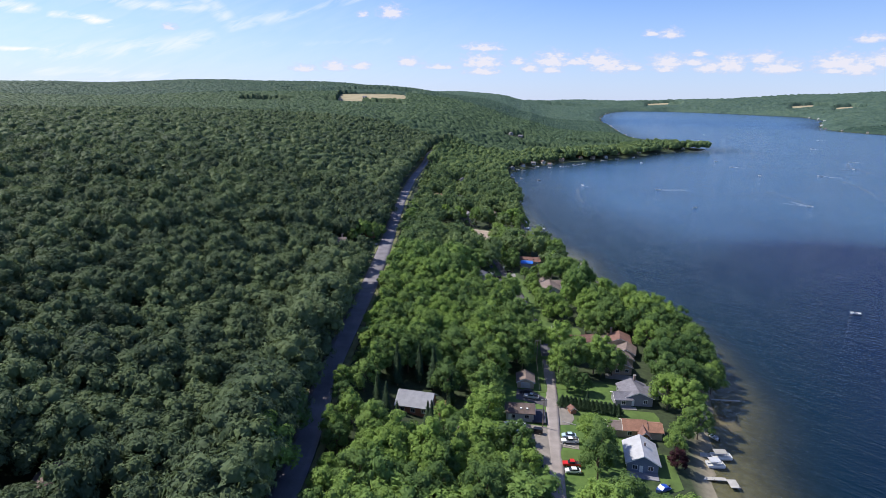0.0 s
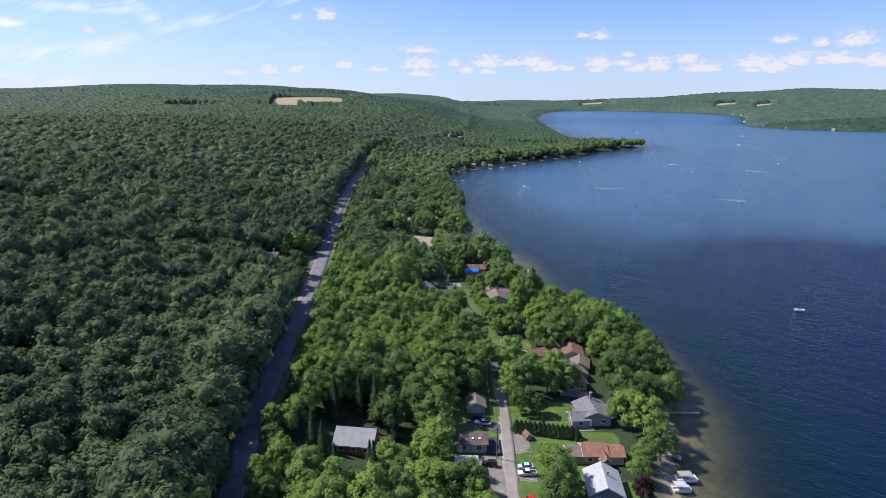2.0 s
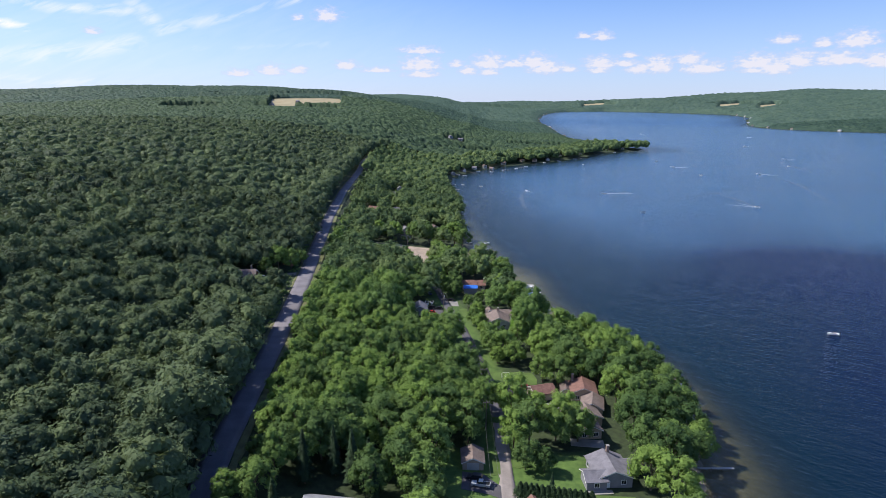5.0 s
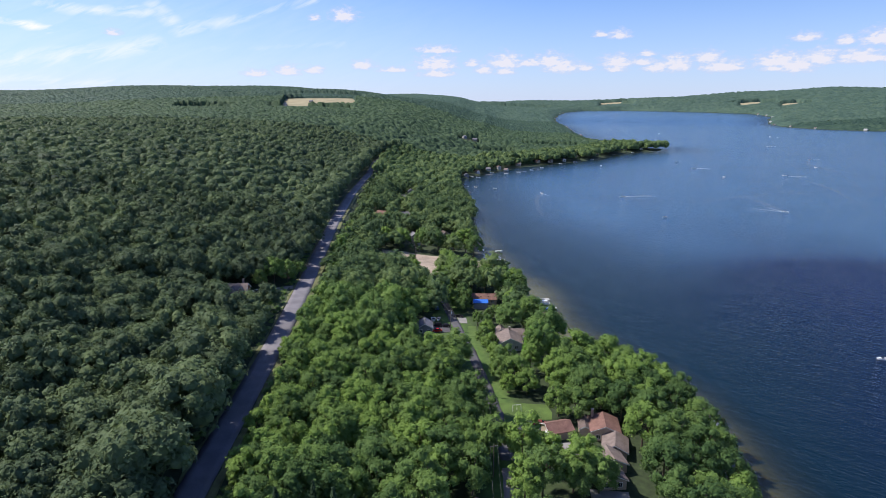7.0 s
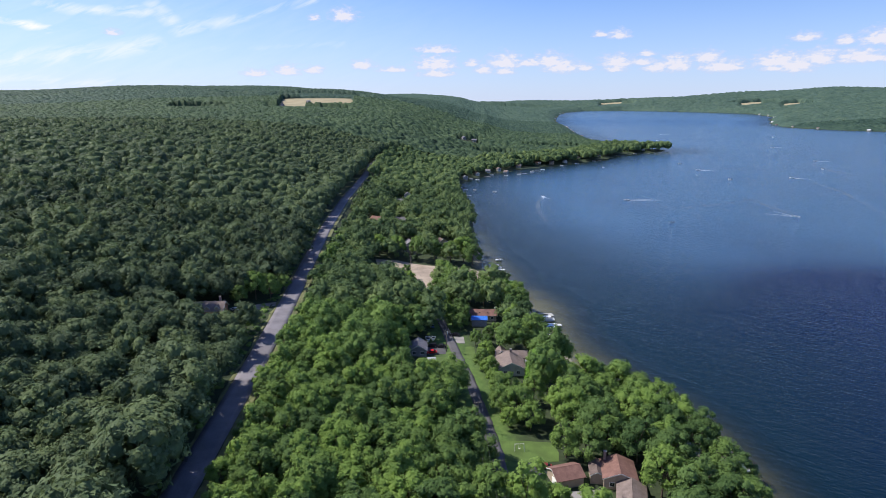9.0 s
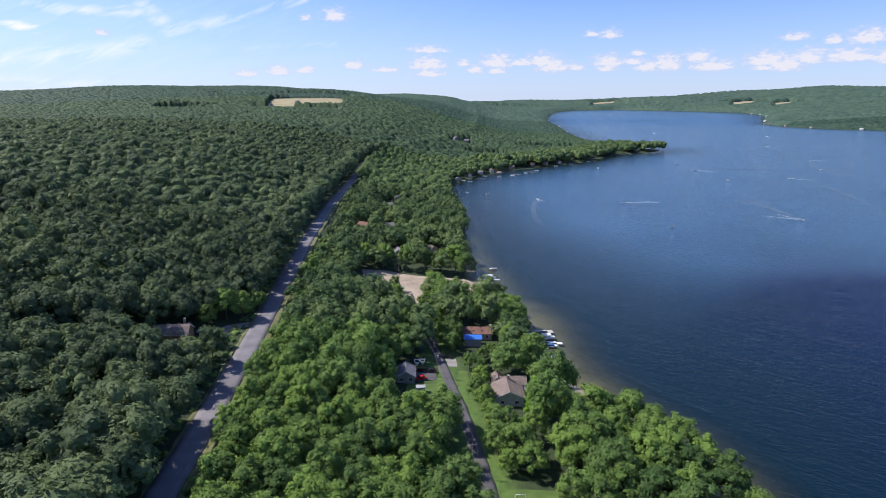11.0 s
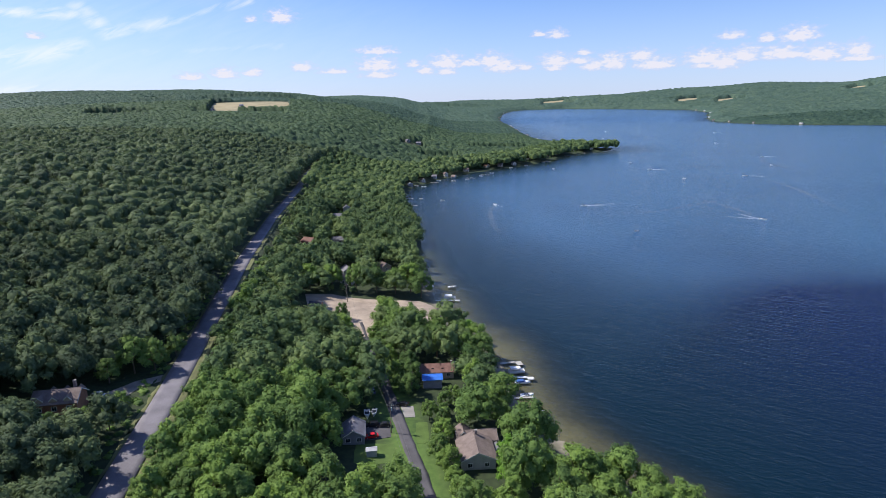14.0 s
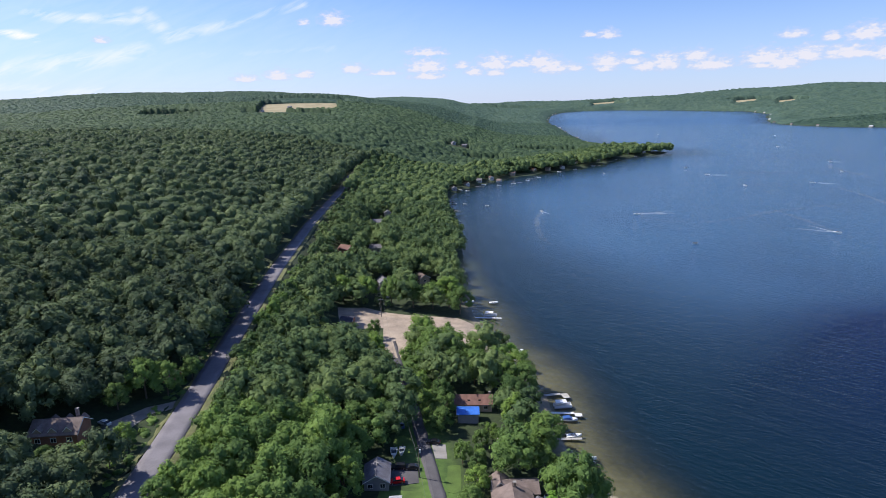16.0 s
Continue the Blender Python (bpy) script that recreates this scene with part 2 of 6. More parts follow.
def water_material(g):
    geo = g.add("ShaderNodeNewGeometry")
    pos = geo.outputs["Position"]
    waves = []
    for turn, sx, sy, sc in ((-38, 0.30, 0.62, 1.0), (-24, 0.6, 1.3, 1.0), (-52, 0.02, 0.07, 1.0), (-42, 0.07, 0.26, 1.0)):
        m = g.add("ShaderNodeMapping", {"vector_type": "TEXTURE"}, Vector=pos)
        m.inputs["Rotation"].default_value = (0, 0, radians(turn))
        m.inputs["Scale"].default_value = (1 / sx, 1 / sy, 1)
        waves.append(g.add("ShaderNodeTexNoise", None, Vector=m, Scale=sc, Detail=3.0, Roughness=0.6, Distortion=0.5).outputs["Fac"])
    wave = g.math("ADD", waves[0], g.math("ADD", g.math("MULTIPLY", waves[1], 0.5), g.math("MULTIPLY_ADD", waves[2], 1.2, g.math("MULTIPLY", waves[3], 1.1))))
    broad = g.add("ShaderNodeTexNoise", None, Vector=pos, Scale=0.006, Detail=3.0).outputs["Fac"]
    depth = g.add("ShaderNodeAttribute", {"attribute_name": "depth"}).outputs["Fac"]
    basin = g.add("ShaderNodeAttribute", {"attribute_name": "basin"}).outputs["Fac"]
    bump = g.add("ShaderNodeBump", None, Height=wave, Strength=0.75, Distance=0.42)
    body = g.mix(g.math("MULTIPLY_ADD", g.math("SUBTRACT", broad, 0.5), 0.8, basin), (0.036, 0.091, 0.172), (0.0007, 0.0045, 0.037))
    body = g.mix(g.add("ShaderNodeAttribute", {"attribute_name": "offshore"}).outputs["Fac"], (0.003, 0.015, 0.024), body)
    deep = g.add("ShaderNodeBsdfDiffuse", None, Color=body, Normal=bump)
    clear = g.add("ShaderNodeBsdfTransparent", None, Color=(0.74, 0.77, 0.64, 1))
    murk = g.ramp(g.math("MULTIPLY_ADD", g.math("SUBTRACT", broad, 0.5), 0.25, depth), [(0.0, (0.05, 0.05, 0.05)), (0.3, (0.25, 0.25, 0.25)), (0.65, (0.72, 0.72, 0.72)), (1.0, (1, 1, 1))])
    under = g.add("ShaderNodeMixShader", None, Fac=murk, i1=clear, i2=deep)
    gloss = g.add("ShaderNodeBsdfGlossy", None, Color=(1, 1, 1, 1), Roughness=0.17, Normal=bump)
    fres = g.add("ShaderNodeFresnel", None, IOR=1.33, Normal=bump)
    return g.add("ShaderNodeMixShader", None, Fac=g.math("MULTIPLY", fres, 0.62), i1=under, i2=gloss).outputs[0]


WATER = material("lake_water", water_material)
ASPHALT = plain("road_asphalt", (0.17, 0.158, 0.178), 0.9, 0.2, 6.0, bump=0.2)
LANE = plain("lane_asphalt", (0.085, 0.08, 0.088), 0.9, 0.22, 4.0, bump=0.2)
PALE_LANE = plain("pale_lane", (0.27, 0.235, 0.22), 0.9, 0.2, 4.0, bump=0.3)
GRAVEL = plain("gravel", (0.225, 0.20, 0.175), 0.95, 0.2, 3.0, bump=0.5)
VERGE = plain("verge_grass", (0.125, 0.132, 0.055), 0.95, 0.3, 3.0, bump=0.5)

# ---- the lie of the land ----
K = 1.12
# shoreline, walked with the lake on the right-hand side
SHORE = [(28, -700), (34, -200), (42, 60), (46, 134), (48.2, 147), (51.8, 159), (56, 170), (60, 181), (62.5, 201), (64, 223), (62.5, 239), (57, 254), (51, 264), (46.4, 271), (41, 284), (36.5, 296),
         (33.6, 308), (32.6, 321), (32, 335), (29.4, 348), (25, 361.6), (18, 370.5), (15.4, 379.5), (14.6, 397), (12.5, 411), (11, 429), (10, 469), (9, 522), (6, 592), (-1, 691), (-2, 760), (8, 810), (37, 866), (89, 940), (153, 992), (222, 1067),
         (278, 1155), (330, 1205), (392, 1240), (396, 1262), (330, 1330), (300, 1500), (330, 1900), (402, 2560), (463, 3256), (720, 4800)]
FAR_SHORE = [(1040, 6300), (1400, 7300), (1900, 7500), (2212, 6513), (2336, 5154), (1900, 3900), (1549, 3227), (1272, 2655), (1184, 2258), (1232, 2081), (1420, 1900), (1800, 1500), (2300, 900), (2600, -700)]
DEEP = 3000.0   # beyond this the valley is drawn closer together


def drawn_in(p):
    """Brings far places nearer along the line of sight from the flight's middle."""
    p = np.array(p, float) * K - (0, 100)
    d = np.hypot(*p.T)
    r = np.where(d > DEEP, DEEP + (d - DEEP) * 0.22, d)
    return p * (r / d)[:, None] + (0, 100)


SHORE = drawn_in(SHORE + FAR_SHORE)
ROAD = np.array([(-40, -500), (-45, -100), (-50, 80), (-54.5, 140), (-60.5, 190), (-65, 266), (-70, 322), (-79, 400), (-88, 480), (-99, 601), (-108, 765),
                 (-119, 888), (-118, 980), (-98, 1080), (-60, 1200), (0, 1380), (40, 1600), (60, 2000), (90, 2600), (100, 4500)], float)
ROAD_Z = [(-500, 5), (80, 7.5), (140, 9), (190, 12), (266, 15.5), (322, 17), (480, 19.5), (765, 21), (1100, 24), (2000, 34), (4500, 40)]
STREET = np.array([(9, 60), (10.4, 120), (11.0, 141), (12, 172), (13, 197), (13.4, 225), (12, 250), (9, 271), (4.5, 299), (-3.4, 336), (-8.2, 360),
                   (-13, 377), (-19, 405), (-23, 424)], float)


def polyline_distance(px, py, line):
    best = np.full(px.shape, 1e9)
    for (ax, ay), (bx, by) in zip(line[:-1], line[1:]):
        dx, dy = bx - ax, by - ay
        s = np.clip(((px - ax) * dx + (py - ay) * dy) / (dx * dx + dy * dy), 0, 1)
        best = np.minimum(best, np.hypot(px - ax - s * dx, py - ay - s * dy))
    return best


def in_lake(px, py):
    inside = np.zeros(px.shape, bool)
    ring = SHORE
    for (ax, ay), (bx, by) in zip(ring, np.roll(ring, -1, 0)):
        cross = (ay > py) != (by > py)
        inside ^= cross & (px < (bx - ax) * (py - ay) / np.where(by == ay, 1e-9, by - ay) + ax)
    return inside


def shore_distance(px, py):
    """Metres inland from the shore; negative on the lake."""
    d = polyline_distance(px, py, SHORE)
    return np.where(in_lake(px, py), -d, d)


def road_x(py):
    return np.interp(py, ROAD[:, 1], ROAD[:, 0])


def smooth(a, b, v):
    s = np.clip((v - a) / (b - a), 0, 1)
    return s * s * (3 - 2 * s)


def lake_level(px, py):
    r = np.hypot(px, py - 100)
    return np.where(r > DEEP, 99 * (1 - r / (DEEP + (np.maximum(r, DEEP) - DEEP) / 0.22)), 0.0)


RISE = np.array([(0, 0), (6.5, 0), (14, 1), (30, 4), (60, 12), (100, 24), (150, 33), (220, 40), (380, 46), (700, 48), (1100, 50), (1600, 62), (2500, 64), (6000, 64)], float)
HILLS = [(-830, 2520, 420, 56), (-1500, 2250, 500, 28), (-430, 1960, 240, 24), (-150, 2900, 420, 12)]
RIGHT_HILLS = [(2900, 3300, 600, 40), (3400, 2600, 700, 60)]
# the far rim of the valley: azimuth (degrees) and height above its foot
RIM = [(-60, -40), (-10, -40), (-3, -30), (3, -5), (8, 8), (12, 18), (20, 32), (26, 16), (31, 6), (36, -22), (50, -40)]


def ground_height(px, py):
    px, py = np.asarray(px, float), np.asarray(py, float)
    ds = shore_distance(px, py)
    u = road_x(py) - px
    rz = np.interp(py, *np.array(ROAD_Z).T)
    left = rz + np.interp(u, RISE[:, 0], RISE[:, 1])
    for hx, hy, w, h in HILLS:
        left = left + h * np.exp(-((px - hx) ** 2 + (py - hy) ** 2) / (2 * w * w)) * smooth(0, 250, u)
    left = left + 6 * np.sin(px / 135 + 1.0) * np.sin(py / 175 + px / 600) * smooth(1250, 1700, py) * smooth(60, 400, u)
    s = np.clip(ds, 0, None) / (np.clip(ds, 0, None) + np.clip(-u - 6.5, 0, None) + 1e-6)
    right = 0.35 + 1.2 * smooth(0, 8, ds) + 2.2 * s + (rz - 3.75) * s ** 4.5
    land = np.where(u > 0, left, right)
    far_side = (px > 900) & (py > -2000) | (py > 4250)
    over = 1 + 0.07 * np.clip(ds, 0, 1500)
    for hx, hy, w, h in RIGHT_HILLS:
        over = over + h * np.exp(-((px - hx) ** 2 + (py - hy) ** 2) / (2 * w * w)) * smooth(0, 300, ds)
    over = over + (6 * np.sin(px / 270 + 1.3) * np.sin(py / 330 + px / 900) + 4 * np.sin(px / 118 + py / 210)) * smooth(100, 600, ds)
    over = over - 26 * np.exp(-((ds - 760 - 90 * np.sin(px / 310)) / 190) ** 2) * (0.75 + 0.25 * np.sin(px / 450 + py / 700))
    land = np.where(far_side, over, land)
    land = land + smooth(4200, 4640, np.hypot(px, py - 100)) * np.interp(np.degrees(np.arctan2(px, py - 100)), *np.array(RIM, float).T) * smooth(0, 120, ds)
    bed = np.clip(-0.15 + 0.055 * ds, -7, 0)
    return np.where(ds > 0, land, bed) + lake_level(px, py)


def sheet(name, xs, ys, keep=None):
    """A grid mesh on the given lines; returns the mesh, its x and y."""
    gx, gy = np.meshgrid(xs, ys)
    px, py = gx.ravel(), gy.ravel()
    nx, ny = len(xs), len(ys)
    i = (np.arange(ny - 1)[:, None] * nx + np.arange(nx - 1)[None]).ravel()
    faces = np.stack([i, i + 1, i + nx + 1, i + nx], 1)
    if keep is not None:
        ok = keep(px, py)
        faces = faces[ok[faces].any(1)]
    me = bpy.data.meshes.new(name)
    return me, px, py, faces


def fill(me, verts, faces):
    """Vertices and equal-sided faces from arrays."""
    verts, faces = np.asarray(verts, np.float32), np.asarray(faces, np.int32)
    n = faces.shape[1]
    me.vertices.add(len(verts))
    me.vertices.foreach_set("co", verts.ravel())
    me.loops.add(faces.size)
    me.loops.foreach_set("vertex_index", faces.ravel())
    me.polygons.add(len(faces))
    me.polygons.foreach_set("loop_start", np.arange(0, faces.size, n, dtype=np.int32))
    me.update(calc_edges=True)
    return me


def attribute(me, name, values):
    me.attributes.new(name, "FLOAT", "POINT").data.foreach_set("value", np.asarray(values, np.float32))


def lines(lo, hi, dense_lo, dense_hi, step, grow=1.12, most=90.0):
    out = list(np.arange(dense_lo, dense_hi + step / 2, step))
    s, v = step, out[-1]
    while v < hi:
        s = min(s * grow, most)
        v += s
        out.append(min(v, hi))
    s, v, head = step, out[0], []
    while v > lo:
        s = min(s * grow, most)
        v -= s
        head.append(max(v, lo))
    return np.array(head[::-1] + out)


# open ground among the trees: x, y, half width, half length, turn (degrees), kind
CLEAR = [
    (41, 145, 14, 11, 0), (19, 239, 8, 9, 0),
    (12, 170, 11, 35, 0), (3, 183, 7, 26, 0), (38, 194, 10, 11, 0), (36, 167, 9, 17, 0), (24, 160, 6, 6, 0), (-30, 174, 8.5, 8, 0), (-16, 173, 5, 7, 0), (42, 226, 8, 27, 0), (31, 236, 8, 10, 0),
    (20, 253, 9, 9, 0), (20, 313, 9.5, 11, 0), (17, 300, 5, 5, 0), (19, 294, 6, 8, 0), (50, 160, 6, 9, 0), (-15, 320, 6, 10, 0), (-8, 320, 7, 13, 0), (-13, 300, 9, 10, 0), (-40, 414, 12, 10, 0), (-10, 338, 4, 7, 0), (10, 360, 9, 9, 0), (9, 347, 4, 5, 0), (-22, 440, 30, 18, 0), (-19, 408, 6, 22, 0),
    (8, 430, 14, 22, 0), (0, 337, 4.5, 7, 0), (-93, 313, 9, 11, 0), (-84, 329, 6, 12, 0), (-84, 352, 5, 5, 0), (20, 338, 4, 4, 0), (-76, 322, 4, 16, 0), (-95, 108, 6, 6, 0), (28, 316, 4, 4, 0),
    (-60, 660, 6, 9, 0), (-55, 700, 6, 10, 0), (-49, 572, 6, 10, 0), (-35, 492, 6, 14, 0), (-14, 506, 5, 7, 0), (-66, 556, 5, 8, 0), (63, 190, 6, 5, 0), (-15, 372, 3.5, 5, 0),
    (37, 970, 5, 6, 0), (54, 995, 5, 6, 0), (64, 979, 5, 6, 0), (4, 897, 5, 6, 0), (88, 1044, 5, 6, 0), (124, 1090, 5, 6, 0), (147, 1098, 5, 6, 0), (172, 1116, 5, 6, 0), (205, 1186, 5, 6, 0), (255, 1241, 5, 6, 0), (322, 1346, 5, 6, 0), (337, 1351, 5, 6, 0), (376, 1373, 5, 6, 0), (20, 936, 5, 6, 0),
    (10, 1360, 24, 20, 0), (-398, 1768, 98, 92, 12), (-715, 2040, 46, 46, 0),
    (190, 1420, 60, 8, 10), (60, 1240, 40, 7, 5),
    (1804, 4004, 120, 70, 20), (1900, 3723, 90, 50, 15), (1080, 4560, 120, 60, 10), (-639, 1590, 70, 22, 8), (2440, 3400, 80, 50, 20),
]


FIELDS = [(-398, 1768, 104, 98, 12), (-715, 2040, 50, 50, 0), (60, 1240, 40, 7, 5), (190, 1420, 60, 8, 10),
          (1804, 4004, 126, 76, 20), (1900, 3723, 96, 56, 15), (1080, 4560, 126, 66, 10), (-639, 1590, 76, 28, 8), (2440, 3400, 86, 56, 20)]
me, px, py, faces = sheet("ground", lines(-4300, 4300, -150, 110, 3.5, 1.1, 55), lines(-700, 4720, 90, 560, 3.5, 1.1, 50))
pz = ground_height(px, py)
fill(me, np.stack([px, py, pz], 1), faces)
ds = shore_distance(px, py)
lawn = np.exp(-(np.clip(polyline_distance(px, py, STREET) - np.where(py < 206, 20, 3), 0, None) / 4) ** 2) * (ds > 4)
field = np.maximum.reduce([np.exp(-np.maximum(0, np.abs((px - fx) * math.cos(radians(ft)) + (py - fy) * math.sin(radians(ft))) / fw - 1) * 12) * np.exp(-np.maximum(0, np.abs((py - fy) * math.cos(radians(ft)) - (px - fx) * math.sin(radians(ft))) / fl - 1) * 12)
                            for fx, fy, fw, fl, ft in FIELDS])
attribute(me, "lawn", lawn)
attribute(me, "field", field)
attribute(me, "sand", (1 - smooth(0.5, 6.0, ds)) * (1 - smooth(420, 620, np.hypot(px, py))))
me.polygons.foreach_set("use_smooth", np.ones(len(faces), bool))
me.materials.append(GROUND)
ground = tagged(new("ground", me), "wooded hillside sloping down to a lake shore", "ground", kind="structure")

me, px, py, faces = sheet("water", lines(-60, 3200, -60, 160, 4.0, 1.1, 120), lines(-700, 4720, 90, 560, 4.0, 1.1, 120), lambda a, b: shore_distance(a, b) < 2)
fill(me, np.stack([px, py, lake_level(px, py)], 1), faces)
off_shore = -shore_distance(px, py)
attribute(me, "depth", np.clip((off_shore + 1) / np.interp(py, [100, 200, 260, 330, 420, 470, 520, 900], [38, 33, 27, 31, 37, 36, 24, 8]), 0, 1))
attribute(me, "offshore", smooth(8, np.interp(py, [150, 260, 330, 420, 600], [110, 130, 215, 225, 115]), off_shore))
# darker navy: a patch off the near shore, and gently all nearby water
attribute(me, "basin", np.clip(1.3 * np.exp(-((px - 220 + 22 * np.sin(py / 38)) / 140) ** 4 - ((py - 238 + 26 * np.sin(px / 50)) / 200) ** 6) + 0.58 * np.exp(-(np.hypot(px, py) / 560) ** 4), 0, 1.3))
me.polygons.foreach_set("use_smooth", np.ones(len(faces), bool))
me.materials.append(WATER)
tagged(new("water", me), "deep blue rippled lake with tan sandy shallows", "lake", kind="structure")


def resample(line, step):
    seg = np.hypot(*np.diff(line, axis=0).T)
    run = np.r_[0, np.cumsum(seg)]
    t = np.arange(0, run[-1], step)
    # a rounded course through the points
    x = np.interp(t, run, line[:, 0])
    y = np.interp(t, run, line[:, 1])
    k = np.hanning(9) / np.hanning(9).sum()
    pad = lambda v: np.convolve(np.pad(v, 4, mode="edge"), k, "valid")
    return np.stack([pad(x), pad(y)], 1)


def ribbon(name, line, lo, hi, lift, mat, step=3.0, wobble=0.0, cross=5):
    """A strip laid along a line from offset lo to hi (to the right of its way), a little above the ground, with a rim that goes down into it."""
    c = resample(np.asarray(line, float), step)
    d = np.gradient(c, axis=0)
    d /= np.linalg.norm(d, axis=1)[:, None]
    right = np.stack([d[:, 1], -d[:, 0]], 1)
    rng = np.random.default_rng(len(name) + abs(int(lo * 10)))
    rows = []
    offs = list(np.linspace(lo, hi, cross))
    mid = ground_height(*(c + right * (lo + hi) / 2).T)
    for k, o in enumerate([offs[0]] + offs + [offs[-1]]):
        edge = k in (0, 1, cross, cross + 1)
        oo = o + (rng.normal(0, wobble, len(c)) if edge and wobble else 0)
        p = c + right * (oo[:, None] if np.ndim(oo) else oo)
        z = np.maximum(mid, ground_height(*p.T)) + lift if k not in (0, cross + 1) else mid - 0.8
        rows.append(np.column_stack([p, z]))
    verts = np.stack(rows, 1).reshape(-1, 3)
    n = cross + 2
    i = (np.arange(len(c) - 1)[:, None] * n + np.arange(n - 1)[None]).ravel()
    m = fill(bpy.data.meshes.new(name), verts, np.stack([i, i + 1, i + n + 1, i + n], 1)[:, ::-1])
    m.materials.append(mat)
    return m


road = tagged(new("road", ribbon("road", ROAD[:15], -3.7, 3.7, 0.25, ASPHALT)), "grey asphalt two-lane country road dappled with tree shade", "road", kind="structure")
tagged(new("street", ribbon("street", STREET[:6], -2.0, 2.0, 0.05, PALE_LANE, wobble=0.2)), "pale worn lane between lakeside cottages", "road", kind="structure")
tagged(new("street", ribbon("street", STREET[5:], -1.9, 1.9, 0.06, LANE, wobble=0.12)), "narrow dark asphalt lane under trees", "road", kind="structure")


# ---- trees ----
def ico(sub):
    bm = bmesh.new()
    bmesh.ops.create_icosphere(bm, subdivisions=sub, radius=1.0)
    v = np.array([p.co[:] for p in bm.verts])
    f = np.array([[q.index for q in p.verts] for p in bm.faces])
    bm.free()
    return v, f


def crown_parts(rng, height, spread, leaves, leaf, lobes=14, foot=0.28, fine=1):
    """Vertices and triangles of a crown: a domed envelope set with many small boughs, each a lumpy body under leaf sprays. The tree's foot is at 0."""
    base = height * foot
    mid = base + (height - base) * 0.42
    centres, radii, ways = [], [], []
    for i in range(lobes):
        t = (i + 0.5) / lobes
        u = 1 - 1.5 * t
        a = i * 2.39996 + rng.uniform(-0.4, 0.4)
        flat = math.sqrt(max(0.0, 1 - u * u))
        way = np.array((math.cos(a) * flat, math.sin(a) * flat, u))
        reach = rng.uniform(0.55, 0.88)
        centres.append(way * (spread, spread, height - mid if u > 0 else mid - base) * reach + (0, 0, mid))
        radii.append(spread * math.sqrt(2.0 / lobes) * rng.uniform(0.62, 1.38))
        ways.append(way)
    centres, radii, ways = np.array(centres), np.array(radii), np.array(ways)
    verts, faces, n = [], [], 0
    v0, f0 = ico(fine)
    for c, r, way in zip(centres, radii, ways):
        f = f0[v0[f0].mean(1) @ way > -0.35]
        v, f, _ = thinned(v0 * (1 + rng.uniform(-0.16, 0.16, (len(v0), 1))), f)
        verts.append(v * (r * 0.80) * (1, 1, 0.9) + c)
        faces.append(f + n)
        n += len(v)
    n_core = sum(len(q) for q in faces)
    which = rng.choice(lobes, leaves, p=radii ** 2 / (radii ** 2).sum())
    way = rng.normal(size=(leaves, 3)) + ways[which] * 0.9 + (0, 0, 0.25)
    way /= np.linalg.norm(way, axis=1)[:, None]
    at = centres[which] + way * (radii[which] * rng.uniform(0.74, 1.26, leaves))[:, None] * (1, 1, 0.92)
    nrm = way * 0.7 + ways[which] * 0.4 + rng.normal(0, 0.42, (leaves, 3)) + (0, 0, 0.35)
    nrm /= np.linalg.norm(nrm, axis=1)[:, None]
    u = np.cross(nrm, rng.normal(size=(leaves, 3)))
    u /= np.linalg.norm(u, axis=1)[:, None]
    w = np.cross(nrm, u)
    size = leaf * rng.uniform(0.6, 1.35, leaves)[:, None]
    tri = np.stack([at + u * size, at - u * size * 0.6 + w * size * 0.8, at - u * size * 0.5 - w * size * 0.9], 1)
    verts.append(tri.reshape(-1, 3))
    faces.append(np.arange(leaves * 3).reshape(-1, 3) + n)
    return np.concatenate(verts), np.concatenate(faces), n_core


def conifer_parts(rng, height, spread, leaves, leaf):
    """Drooping sprays in tiers round a straight stem."""
    t = rng.uniform(0, 1, leaves) ** 0.8
    a = rng.uniform(0, 2 * math.pi, leaves)
    r = spread * (1 - t) * (0.75 + 0.25 * np.sin(t * 60)) * rng.uniform(0.6, 1.0, leaves) + 0.1
    at = np.stack([np.cos(a) * r, np.sin(a) * r, height * (0.08 + 0.92 * t)], 1)
    out = np.stack([np.cos(a), np.sin(a), np.full(leaves, -0.45)], 1)
    side = np.stack([-np.sin(a), np.cos(a), rng.uniform(-0.3, 0.3, leaves)], 1)
    size = (leaf * (1.15 - 0.75 * t) * rng.uniform(0.7, 1.3, leaves))[:, None]
    tri = np.stack([at + out * size * 1.2, at - out * size * 0.5 + side * size * 0.7, at - out * size * 0.5 - side * size * 0.7], 1)
    k = 9
    ang = np.arange(k) * 2 * math.pi / k
    cone = np.concatenate([np.stack([np.cos(ang) * spread * 0.62, np.sin(ang) * spread * 0.62, np.full(k, height * 0.1)], 1), [[0, 0, height * 0.97]]])
    cf = np.array([[i, (i + 1) % k, k] for i in range(k)])
    return np.concatenate([cone, tri.reshape(-1, 3)]), np.concatenate([cf, np.arange(leaves * 3).reshape(-1, 3) + k + 1]), len(cf)


def blob_parts(rng, height, spread, sub, flat=0.8):
    """A far tree: a broad lumpy crown on a narrower skirt of boughs."""
    v, f = ico(sub)
    f = f[v[f][:, :, 2].mean(1) > -0.5]
    up = v[:, 2] > 0
    v = v * (1 + rng.uniform(-0.24, 0.2, (len(v), 1)))
    top = height - spread * flat
    z = np.where(up, v[:, 2] * spread * flat, v[:, 2] * top * 0.7)
    wide = spread * np.where(up, 1.0, 0.9)
    return np.stack([v[:, 0] * wide, v[:, 1] * wide, z + top], 1), f


